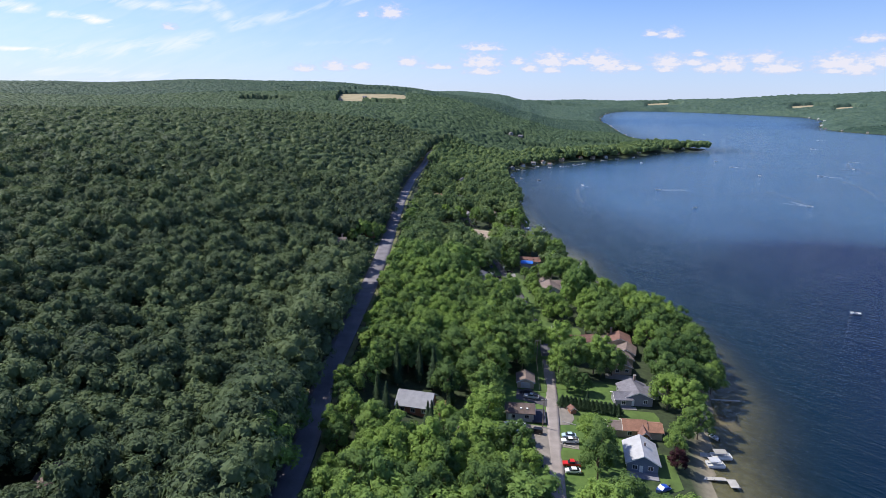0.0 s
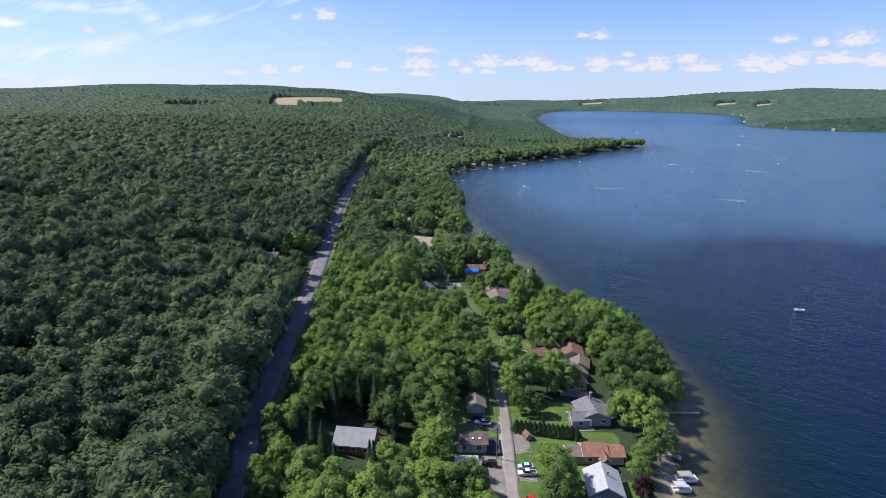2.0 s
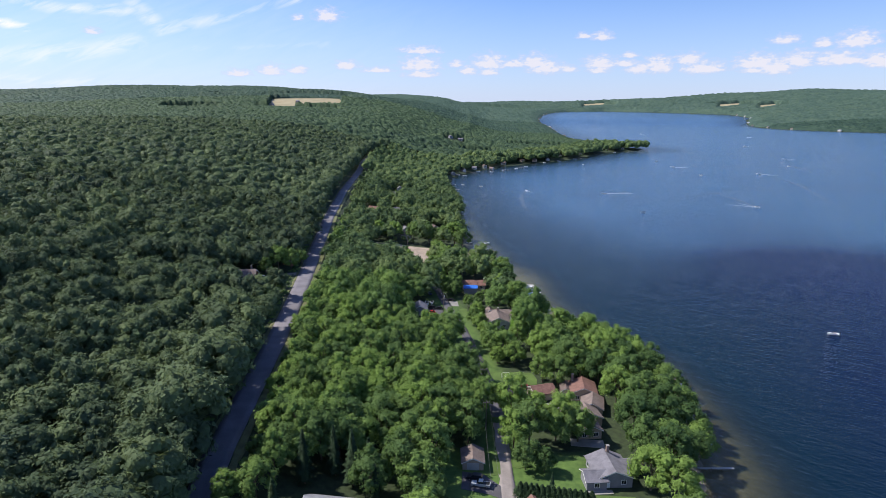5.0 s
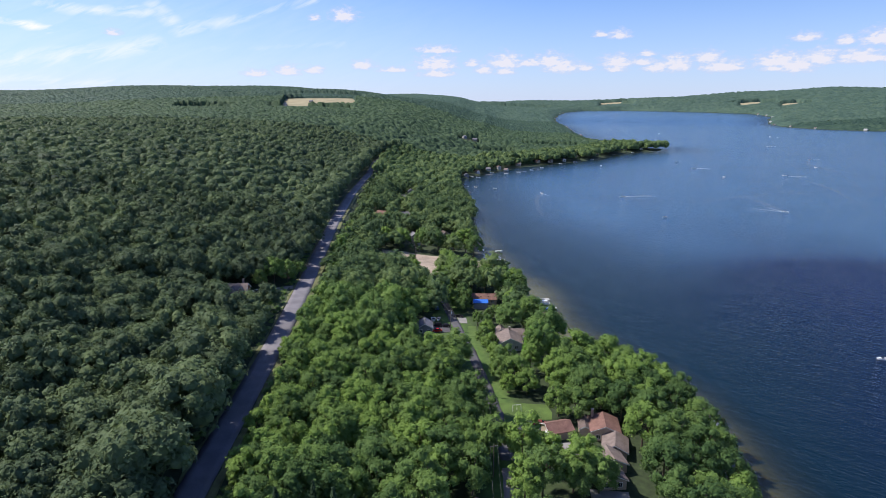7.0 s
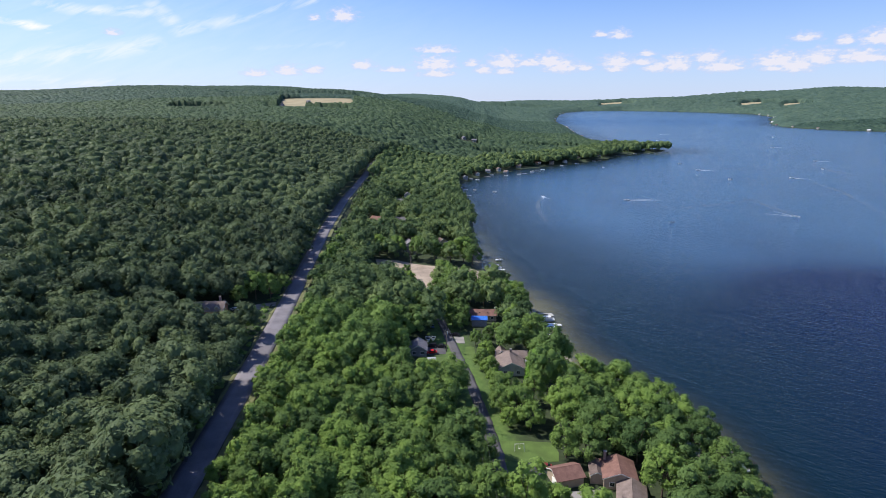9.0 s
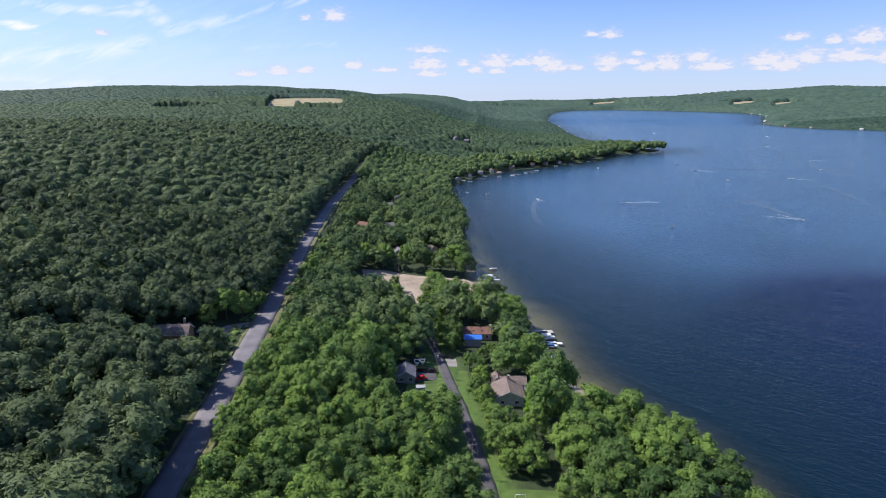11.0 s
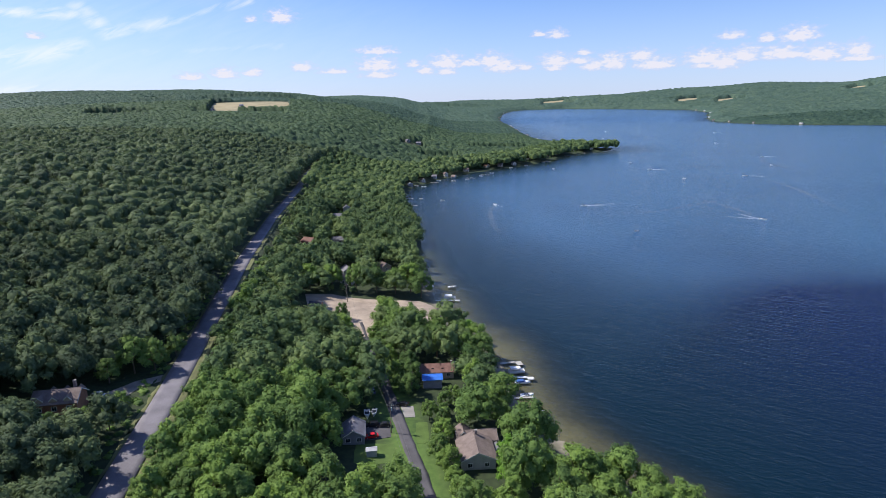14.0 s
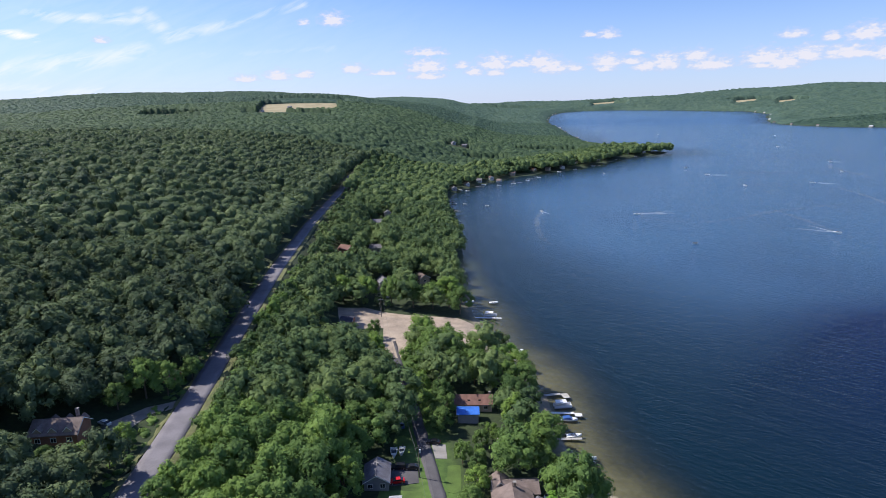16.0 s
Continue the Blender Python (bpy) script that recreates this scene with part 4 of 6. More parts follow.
for k in range(8):
    part("baluster", box(bmesh.new(), -4.5 + k * 1.27, -4.42 + k * 1.27, -8.2, -8.12, 0.55, 1.5), SIDING_WOOD, deck)
part("rail", box(bmesh.new(), -4.6, 4.6, -8.22, -8.1, 1.5, 1.6), SIDING_WOOD, deck)
h = house("house", 40.2, 197.6, 4, "grey-sided single-storey house with a grey gable roof and white trim")
block(h, 9.2, 10.0, 2.8, 1.9, SIDING_GREY, ROOF_GREY, faces="frl")
block(h, 5.4, 5.2, 2.6, 1.3, SIDING_GREY, ROOF_GREY, at=(-5.0, -3.2), turn=90, faces="l")
block(h, 3.8, 5.0, 2.6, 1.0, SIDING_GREY, ROOF_GREY, at=(5.6, 1.6), turn=90)
door(h, -1.8, -5.0, 0)
chimney(h, 0.8, 4.2, 3.4, 6.4)
part("porch", box(bmesh.new(), -8.4, -1.0, -7.6, -5.9, -0.6, 0.08, bevel=0.03), CONCRETE, h)
h = house("house", 35.2, 175.2, 0, "brick-orange roofed bungalow with several low wings")
block(h, 6.2, 6.4, 2.6, 1.6, SIDING_TAN, ROOF_ORANGE, at=(0.4, 0.6), turn=90, faces="l")
block(h, 5.0, 4.2, 2.4, 1.0, SIDING_TAN, ROOF_TAN, at=(-4.9, 0.2), turn=90)
block(h, 5.6, 4.6, 2.4, 1.2, SIDING_TAN, ROOF_ORANGE, at=(5.8, 0.3), turn=90)
block(h, 2.6, 4.0, 2.4, 1.2, SIDING_WOOD, ROOF_RED, at=(2.6, -3.2), faces="f")
h = house("house", 34.6, 160.6, -5, "slate-blue sided house with a white metal gable roof")
block(h, 8.0, 10.0, 2.9, 2.2, SIDING_BLUE, ROOF_WHITE, faces="frl", over=0.6)
door(h, -0.4, -5.0, 0)
chimney(h, 0.9, 0.6, 4.2, 5.6, 0.45)
part("deck", box(bmesh.new(), -4.0, 4.0, -8.0, -5.1, -0.5, 0.12, bevel=0.02), SIDING_GREY, h)
# red-roofed place with its chain of tan gables
h = house("garage", 29.0, 241.4, 108, "red-roofed tan garage on the lawn", "garage")
block(h, 6.2, 7.4, 2.6, 1.5, SIDING_TAN, ROOF_RED, faces="f")
door(h, -1.2, 3.7, 180, 2.6, 2.1, TRIM, "garage_door")
h = house("house", 43.0, 242.4, -6, "tan two-gabled lake house with red-brown and tan shingled roofs")
block(h, 8.2, 8.4, 3.2, 1.7, SIDING_TAN, ROOF_RED, faces="fl")
block(h, 3.4, 6.4, 2.7, 0.9, SIDING_TAN, ROOF_BROWN, at=(-5.6, 0.6), over=0.3)
for k, (bx, by, w, l, hh) in enumerate(((1.6, -8.6, 6.6, 7.6, 2.3), (-0.8, -16.4, 7.0, 6.6, 2.6), (-2.0, -24.0, 7.0, 6.4, 2.8))):
    block(h, w, l, hh, 1.6, SIDING_TAN, ROOF_TAN, at=(bx + 0.5, by), turn=14 if k else -8, faces="f" if k == 2 else "")
part("terrace", box(bmesh.new(), -6.6, 3.0, -31.6, -27.6, -0.6, 0.15, bevel=0.03), CONCRETE, h)
chimney(h, -3.2, 3.4, 3.6, 6.2)
slab("courtyard", [(29, 236.4), (37.4, 238.2), (38.4, 231.6), (35, 228.6), (28.6, 231)], 0.05, GRAVEL, "pale gravel yard between a garage and a house", "yard")
h = thing("swing_frame", 18.2, 254.9, gz(18.2, 254.9), 6, "white tubular swing frame standing on the lawn", "swing")
for sx in (-1.3, 1.3):
    for sy in (-0.7, 0.7):
        part("leg", tube(bmesh.new(), (sx * 1.1, sy, -0.1), (sx, 0, 2.0), 0.06), TRIM, h)
part("crossbar", tube(bmesh.new(), (-1.35, 0, 2.0), (1.35, 0, 2.0), 0.07), TRIM, h)
part("seat", box(bmesh.new(), -0.25, 0.25, -0.1, 0.1, 0.5, 0.54), TRIM, h)
for sx in (-0.24, 0.24):
    part("rope", tube(bmesh.new(), (sx, 0, 0.52), (sx, 0, 2.0), 0.015), TRIM, h)
# tan house by the lane
h = house("house", 19.6, 309.0, 2, "long tan-roofed house with a pale rear wing and a brick chimney")
block(h, 9.4, 10.4, 3.1, 2.2, SIDING_WHITE, ROOF_TAN, faces="flr", over=0.6)
block(h, 6.0, 11.2, 2.7, 1.6, SIDING_TAN, ROOF_TAN, at=(1.2, 8.0), turn=90, over=0.5, faces="l")
block(h, 4.6, 5.0, 2.7, 1.9, SIDING_TAN, ROOF_TAN, at=(-2.6, 9.6))
chimney(h, 0.6, 4.4, 3.6, 6.4)
h = house("shed", 26.0, 311.4, 0, "small grey-roofed shed beside a tan house", "shed")
block(h, 3.0, 3.2, 1.9, 0.7, SIDING_WHITE, ROOF_GREY, over=0.2)
h = house("house", -15.6, 321.0, 4, "small grey house with a grey gable roof and a roof vent")
block(h, 6.4, 8.0, 2.7, 1.9, SIDING_GREY, ROOF_GREY, faces="fr")
chimney(h, 0.2, 0.8, 4.3, 5.0, 0.3)
door(h, 3.2, 1.0, 90)
h = house("shed", -9.8, 311.6, 4, "tiny white-roofed garden shed on the lawn", "shed")
block(h, 2.0, 2.9, 1.9, 0.35, SIDING_WHITE, ROOF_WHITE, turn=90, over=0.15)
h = house("house", 11.2, 364.4, 0, "low red-brown roofed house among trees")
block(h, 7.0, 12.0, 2.6, 1.7, SIDING_TAN, ROOF_RED, turn=90, faces="l")
for sx in (-1.6, 2.0):
    part("skylight", box(bmesh.new(), sx - 0.4, sx + 0.4, -2.4, -1.7, 3.28, 3.55), GLASSY, h)
chimney(h, 5.4, 0.6, 3.4, 5.0)
h = house("annex", 9.2, 355.6, 12, "narrow grey annex under a bright blue roof sheet", "house")
block(h, 4.6, 6.6, 3.2, 0.9, SIDING_GREY, TARP, turn=78, over=0.35, faces="f")
h = house("cottage", 20.4, 338.2, 0, "small tan-roofed cottage among trees")
block(h, 4.4, 4.8, 2.5, 1.2, SIDING_TAN, ROOF_TAN, turn=90)
h = house("pavilion", -43.4, 434.6, -6, "dark-roofed brown wooden pavilion at the edge of the lot", "shed")
block(h, 7.0, 5.2, 2.8, 1.5, SIDING_WOOD, ROOF_DARK, turn=90, faces="l")
h = house("house", -95.2, 316.4, 6, "brown-roofed hillside house with four small dormers")
block(h, 7.2, 11.4, 3.0, 2.4, SIDING_WOOD, ROOF_TAN, turn=90, faces="l")
for dx in (-3.6, 0.0, 3.6):
    block(h, 1.8, 2.6, 3.9, 0.9, SIDING_TAN, ROOF_TAN, at=(dx, -2.1), over=0.2)
    block(h, 1.8, 2.6, 3.9, 0.9, SIDING_TAN, ROOF_TAN, at=(dx + 1.0, 2.1), over=0.2)
chimney(h, 3.4, 2.6, 3.4, 6.6)
h = house("shed", -84.0, 352.6, 30, "rusty-roofed wooden shed at the edge of the wood", "shed")
block(h, 4.0, 5.0, 2.6, 1.5, SIDING_WOOD, ROOF_TAN, turn=40)
h = house("house", -95.2, 108.4, 20, "dark brown roofed house among trees above the road")
block(h, 8.0, 9.0, 4.6, 2.6, SIDING_WOOD, ROOF_BROWN)
h = house("dog_house", 18.6, 185.0, 20, "small red-roofed play house on the grass", "playhouse")
block(h, 1.9, 2.3, 1.3, 0.7, SIDING_WOOD, ROOF_RED, over=0.2)
# farther up the shore
FAR_HOMES = [(-60, 665, 7, 9, 90, ROOF_GREY, SIDING_GREY, 3.6), (-55.5, 708, 6, 8, 10, ROOF_GREY, SIDING_WHITE, 5.0), (-49.4, 580, 6, 8, 90, ROOF_GREY, SIDING_WHITE, 3.0),
             (-35, 502, 6, 8, 20, ROOF_GREY, SIDING_WHITE, 3.0), (-33, 483, 5, 7, 80, ROOF_TAN, SIDING_WHITE, 3.0), (-14, 512, 6, 7, 30, ROOF_BROWN, SIDING_TAN, 3.0),
             (-66, 560, 7, 8, 60, ROOF_RED, SIDING_WOOD, 3.4)]
for hx, hy, w, l, tn, rf, wl, hh in FAR_HOMES:
    h = house("cottage", hx, hy, tn, "half-hidden cottage among trees on the shore")
    block(h, w, l, hh, 2.0, wl, rf, faces="fl")
BAY_HOMES = [(37, 974, 10, 9, 80, ROOF_GREY, SIDING_WHITE), (54, 1000, 8, 9, 20, ROOF_BROWN, SIDING_WHITE), (64, 984, 8, 8, 60, ROOF_TAN, SIDING_WHITE), (4, 902, 9, 8, 10, ROOF_GREY, SIDING_GREY),
             (88, 1050, 9, 10, 70, ROOF_BROWN, SIDING_TAN), (124, 1096, 10, 9, 40, ROOF_RED, SIDING_TAN), (147, 1104, 9, 9, 60, ROOF_TAN, SIDING_TAN), (172, 1122, 9, 8, 20, ROOF_GREY, SIDING_WHITE),
             (205, 1190, 9, 9, 30, ROOF_BROWN, SIDING_TAN), (255, 1245, 9, 9, 50, ROOF_BROWN, SIDING_GREY), (322, 1352, 12, 12, 75, ROOF_WHITE, SIDING_WHITE), (337, 1358, 9, 11, 75, ROOF_ORANGE, SIDING_TAN),
             (376, 1378, 8, 7, 10, ROOF_GREY, SIDING_WHITE), (20, 940, 8, 8, 30, ROOF_BROWN, SIDING_WHITE)]
for hx, hy, w, l, tn, rf, wl in BAY_HOMES:
    h = house("lake_house", hx, hy, tn, "pale lake house among trees across the bay", "house")
    block(h, w * 0.66, l * 0.72, 2.8, 1.8, wl, rf, faces="flr")
for hx, hy, tn in ((2, 1372, 20), (24, 1376, 70), (-470, 1690, 10), (-420, 1760, 60), (-300, 1840, 30)):
    h = house("farmhouse", hx, hy, tn, "pale grey farmhouse on the wooded hill", "house")
    block(h, 7, 10, 3.4, 2.2, SIDING_GREY, ROOF_GREY, faces="fl")

# small pale houses along the farther shores
rng = np.random.default_rng(8)
for a, b in zip(SHORE[:-1], SHORE[1:]):
    m = (a + b) / 2
    if not 1900 < np.hypot(*m) < 3900 or m[1] < 1500:
        continue
    run = float(np.hypot(*(b - a)))
    inland = np.array((-(b - a)[1], (b - a)[0])) / run
    for k in range(int(run / 150)):
        hx, hy = a + (b - a) * (k + rng.uniform(0.2, 0.8)) / (run / 150) + inland * 1.8
        h = house("lake_house", float(hx), float(hy), rng.uniform(0, 90), "small pale house at the far shore's edge", "house")
        block(h, 7.5, rng.uniform(8, 13), 3.4, 2.0, (SIDING_WHITE, SIDING_TAN, SIDING_WHITE)[k % 3], (ROOF_GREY, ROOF_BROWN, ROOF_WHITE, ROOF_TAN)[rng.integers(0, 4)], faces="fl")


# ---- vehicles ----
def wheels(car, half, base, r=0.34):
    for sx in (-1, 1):
        for sy in (-1, 1):
            bm = tube(bmesh.new(), (sx * (half - 0.2), sy * base, r), (sx * half, sy * base, r), r, n=14)
            w = part("wheel", bm, RUBBER, car)
            part("rim", tube(bmesh.new(), (sx * half, sy * base, r), (sx * (half + 0.02), sy * base, r), r * 0.6, n=10), CHROME, w)


def car(x, y, turn, colour, label, kind="car", group=""):
    c = thing(kind if kind != "car" else "car", x, y, gz(x, y) + 0.14, turn, label, "pickup" if kind == "pickup" else "car", group)
    p = paint(colour)
    long = 2.75 if kind == "pickup" else 2.3
    prof = {"car": [(-2.3, 0.32), (2.3, 0.32), (2.32, 0.7), (2.2, 0.86), (1.2, 0.98), (-2.0, 1.02), (-2.3, 0.85)],
            "pickup": [(-2.75, 0.42), (2.7, 0.42), (2.75, 0.9), (2.6, 1.08), (1.3, 1.15), (-2.75, 1.15)],
            "suv": [(-2.3, 0.36), (2.3, 0.36), (2.35, 0.85), (2.2, 1.0), (1.2, 1.1), (-2.3, 1.12)]}[kind]
    top = {"car": [(1.15, 0.98), (0.45, 1.44), (-1.0, 1.46), (-1.85, 1.02)], "pickup": [(1.2, 1.15), (0.6, 1.82), (-0.7, 1.84), (-0.9, 1.15)],
           "suv": [(1.15, 1.08), (0.5, 1.72), (-1.9, 1.74), (-2.25, 1.12)]}[kind]
    turned = pose(0, 0, 0, 0, 0, 90)

    def along(outline, w):
        return prism(bmesh.new(), outline, -w, w, turned)
    part("body", along(prof, 0.88), p, c)
    part("windows", along(top, 0.74), GLASSY, c, "dark car windows")
    rx = [q for q in top if q[1] > 1.3]
    part("roof", along([(rx[0][0] + 0.02, rx[0][1]), (rx[1][0] - 0.02, rx[1][1]), (rx[1][0], rx[1][1] + 0.05), (rx[0][0] - 0.1, rx[0][1] + 0.05)], 0.76), p, c)
    if kind == "pickup":
        part("bed", along([(-2.6, 1.152), (-1.0, 1.152), (-1.0, 1.156), (-2.6, 1.156)], 0.72), RUBBER, c)
    for s in (-1, 1):
        part("headlight", box(bmesh.new(), s * 0.55 - 0.16, s * 0.55 + 0.16, long - 0.06, long + 0.04, 0.66, 0.82), CHROME, c)
        part("tail_light", box(bmesh.new(), s * 0.68 - 0.1, s * 0.68 + 0.1, -long - 0.03, -long + 0.06, 0.7, 0.9), paint((0.35, 0.01, 0.01)), c)
    wheels(c, 0.9, 1.45 if kind != "pickup" else 1.75)
    c.scale = (0.9, 0.9, 0.9)
    return c


car(16.2, 167.0, 96, (0.70, 0.70, 0.72), "white pickup truck parked on gravel beside the lane", "pickup")
car(16.2, 170.0, 92, (0.45, 0.58, 0.68), "pale blue car parked beside a white pickup", "car")
car(6.6, 170.6, 80, (0.012, 0.012, 0.014), "black car parked on the gravel forecourt", "suv")
car(4.6, 194.4, 78, (0.015, 0.015, 0.02), "black car parked before the small garage", "suv")
car(6.0, 191.6, 78, (0.45, 0.46, 0.48), "silver pickup parked before the small garage", "pickup")
car(5.4, 156.0, 98, (0.03, 0.06, 0.16), "dark blue car parked in tree shade", "car")
car(5.8, 152.6, 98, (0.03, 0.05, 0.12), "dark blue car parked under trees", "suv")
car(5.2, 146.2, 98, (0.10, 0.12, 0.16), "slate grey car parked at the lane's edge", "car")
car(15.6, 152.6, 94, (0.72, 0.72, 0.72), "white car parked on the grass", "car")
car(15.6, 155.6, 92, (0.55, 0.02, 0.015), "bright red pickup parked on the grass", "pickup")
car(-10.4, 321.0, 100, (0.55, 0.015, 0.02), "red car parked on the dark drive", "car")
car(-10.6, 327.4, 96, (0.014, 0.014, 0.016), "black car parked on the dark drive", "suv")
car(-7.0, 327.6, 96, (0.02, 0.02, 0.024), "black car parked on the dark drive", "car")
car(-11.8, 350.2, 12, (0.05, 0.09, 0.20), "dark blue car parked under trees by the lane", "car")
car(-12.6, 355.2, 14, (0.10, 0.13, 0.20), "slate blue car parked under trees by the lane", "suv")
car(-14.2, 359.8, 16, (0.68, 0.69, 0.70), "white car parked under trees by the lane", "car")
car(-1.4, 341.0, 80, (0.015, 0.015, 0.018), "black car parked across the lane's edge", "car")
car(24.2, 246.4, 88, (0.20, 0.012, 0.015), "dark red car parked on a black drive", "car")
car(-89.0, 324.6, 60, (0.60, 0.60, 0.56), "pale car parked at the end of a gravel drive", "car")
car(-87.6, 322.0, 30, (0.03, 0.04, 0.03), "dark green car parked beside a pale car", "suv")


# ---- boats, docks and the lake's edge ----
def hull(l, w, d):
    """A pointed open hull with its bow at +y, foot at 0."""
    bm = bmesh.new()
    n = 7
    rings = []
    for i in range(n):
        t = i / (n - 1)
        y = -l / 2 + l * t
        hw = w / 2 * (1 - max(0, (t - 0.45) / 0.55) ** 2.0) + 0.02
        zr = d * (0.85 + 0.3 * t * t)
        rings.append([bm.verts.new(p) for p in ((-hw, y, zr), (-hw * 0.72, y, d * 0.25), (0, y, 0.12 * d * t), (hw * 0.72, y, d * 0.25), (hw, y, zr), (hw * 0.8, y, zr - 0.03), (0, y, zr - 0.16), (-hw * 0.8, y, zr - 0.03))])
    for a, b in zip(rings[:-1], rings[1:]):
        for k in range(8):
            bm.faces.new([a[k], a[(k + 1) % 8], b[(k + 1) % 8], b[k]])
    bm.faces.new(rings[0])
    bm.faces.new(rings[-1][::-1])
    bmesh.ops.recalc_face_normals(bm, faces=bm.faces)
    return bm


def boat(x, y, turn, label, colour=(0.75, 0.76, 0.77), l=6.0, w=2.2, cover=None, z=0.0, group=""):
    b = thing("motorboat", x, y, z - 0.2, turn, label, "boat", group)
    part("hull", hull(l, w, 0.95), paint(colour), b)
    part("windscreen", prism(bmesh.new(), [(0.3, 0.85), (0.7, 0.85), (0.25, 1.4), (0.18, 1.4)], -w * 0.36, w * 0.36, pose(0, 0, 0, 0, 0, 90)), GLASSY, b)
    if cover:
        part("cover", prism(bmesh.new(), [(-l * 0.46, 0.8), (l * 0.2, 0.9), (0.1, 1.55), (-l * 0.3, 1.3)], -w * 0.42, w * 0.42, pose(0, 0, 0, 0, 0, 90)), paint(cover), b, "canvas cover")
    else:
        for sx in (-0.45, 0.45):
            part("seat", box(bmesh.new(), sx - 0.28, sx + 0.28, -0.9, -0.3, 0.6, 1.15, bevel=0.06), paint((0.35, 0.34, 0.33)), b)
    part("outboard_motor", box(bmesh.new(), -0.2, 0.2, -l / 2 - 0.35, -l / 2 + 0.05, 0.3, 1.25, bevel=0.08), paint((0.02, 0.02, 0.02)), b)
    return b


def pontoon(x, y, turn, label, canopy=(0.72, 0.72, 0.74), l=7.0, w=2.5):
    b = thing("pontoon_boat", x, y, -0.15, turn, label, "boat")
    for s in (-1, 1):
        part("float", tube(bmesh.new(), (s * 0.85, -l / 2, 0.2), (s * 0.85, l / 2, 0.2), 0.3, 0.22, 10), CHROME, b)
    part("deck", box(bmesh.new(), -w / 2, w / 2, -l / 2, l / 2, 0.5, 0.6, bevel=0.02), paint((0.55, 0.55, 0.55)), b)
    for s in (-1, 1):
        part("rail", box(bmesh.new(), s * w / 2 - 0.04, s * w / 2 + 0.04, -l / 2, l / 2, 0.6, 1.15), paint((0.66, 0.67, 0.70)), b)
    for yy in (-l / 2, l / 2):
        part("rail", box(bmesh.new(), -w / 2 + 0.05, w / 2 - 0.05, yy - 0.04, yy + 0.04, 0.6, 1.15), paint((0.66, 0.67, 0.70)), b)
    for sx in (-0.8, 0.8):
        part("bench", box(bmesh.new(), sx - 0.35, sx + 0.35, -l / 2 + 0.2, l / 2 - 1.6, 0.6, 1.0, bevel=0.05), paint((0.6, 0.58, 0.54)), b)
    if canopy:
        for sx in (-1, 1):
            for yy in (-l * 0.36, l * 0.16):
                part("canopy_post", tube(bmesh.new(), (sx * w * 0.44, yy, 1.1), (sx * w * 0.44, yy, 2.3), 0.03, n=6), CHROME, b)
        part("canopy", prism(bmesh.new(), [(-w / 2, 2.25), (w / 2, 2.25), (w * 0.3, 2.48), (-w * 0.3, 2.48)], -l * 0.42, l * 0.22), paint(canopy), b, "canvas sun canopy")
    return b


def dock(x, y, turn, l, w, label, mat=DOCKWOOD, side=0.0):
    """A plank dock that runs out l metres along its y, with posts; side adds a platform at its head."""
    d = thing("dock", x, y, 0.0, turn, label, "dock", "docks along the shore")
    n = max(1, int(l / 3))
    for i in range(n):
        a, b = i * l / n, (i + 1) * l / n - 0.05
        part("deck_section", box(bmesh.new(), -w / 2, w / 2, a, b, 0.46, 0.58, bevel=0.015), mat, d)
        for s in (-1, 1):
            part("post", tube(bmesh.new(), (s * w * 0.46, a + 0.2, -2.2), (s * w * 0.46, a + 0.2, 0.85), 0.06, n=6), POLEWOOD, d)
    if side:
        part("platform", box(bmesh.new(), min(0, side), max(0, side), l, l + 2.4, 0.46, 0.58, bevel=0.02), mat, d)
        part("post", tube(bmesh.new(), (side * 0.94, l + 2.1, -2.2), (side * 0.94, l + 2.1, 0.9), 0.06, n=6), POLEWOOD, d)
    return d


dock(66.5, 203.6, -90, 10.0, 0.8, "narrow grey dock running out from the trees", DOCKWOOD)
dock(51.5, 169.0, -92, 8.0, 2.2, "broad grey plank dock at the shore", DOCKWOOD)
dock(49.5, 157.4, -88, 7.0, 1.4, "grey plank dock that hooks round a mooring", DOCKWOOD, 3.6)
pontoon(58.8, 168.6, -88, "tan covered pontoon boat moored at a dock", (0.36, 0.34, 0.30), 5.4)
pontoon(55.8, 164.2, -86, "pontoon boat with a pale canopy moored at a dock", (0.50, 0.51, 0.53), 4.6)
boat(60.2, 179.2, 35, "small white rowing boat drawn up in the shallows", l=3.4, w=1.3)
dock(72.5, 254.0, -90, 10.4, 2.2, "pale ladder-like plank dock below the trees", DOCKWOOD)
pontoon(79.0, 250.2, -88, "small dark pontoon boat beside a plank dock", None, 5.0)
dock(36.5, 375.0, -80, 6.0, 1.3, "weathered plank dock ending in a platform", DOCKWOOD, 3.4)
pontoon(41.6, 367.6, -84, "white covered pontoon boat beside a dock", (0.74, 0.74, 0.75), 6.0)
dock(36.6, 362.6, -92, 8.0, 1.3, "white plank dock between two boats", DOCKWHITE, 2.2)
boat(42.2, 358.6, -95, "motorboat under a blue canvas cover", (0.70, 0.72, 0.75), 5.6, 2.2, (0.04, 0.10, 0.30))
dock(37.0, 346.6, -90, 7.0, 1.1, "narrow plank dock beside a white boat", DOCKWOOD)
boat(41.9, 348.6, -82, "white motorboat moored beside a narrow dock", (0.80, 0.80, 0.80), 5.0, 2.0)
boat(43.4, 336.6, -98, "white and dark motorboat moored in the shallows", (0.72, 0.73, 0.75), 5.4, 2.1, (0.03, 0.035, 0.05))
dock(38.6, 334.4, -92, 6.6, 1.1, "narrow plank dock in sandy shallows", DOCKWOOD)
dock(14.6, 455.6, -96, 13.0, 1.3, "long plank dock off the beach", DOCKWHITE)
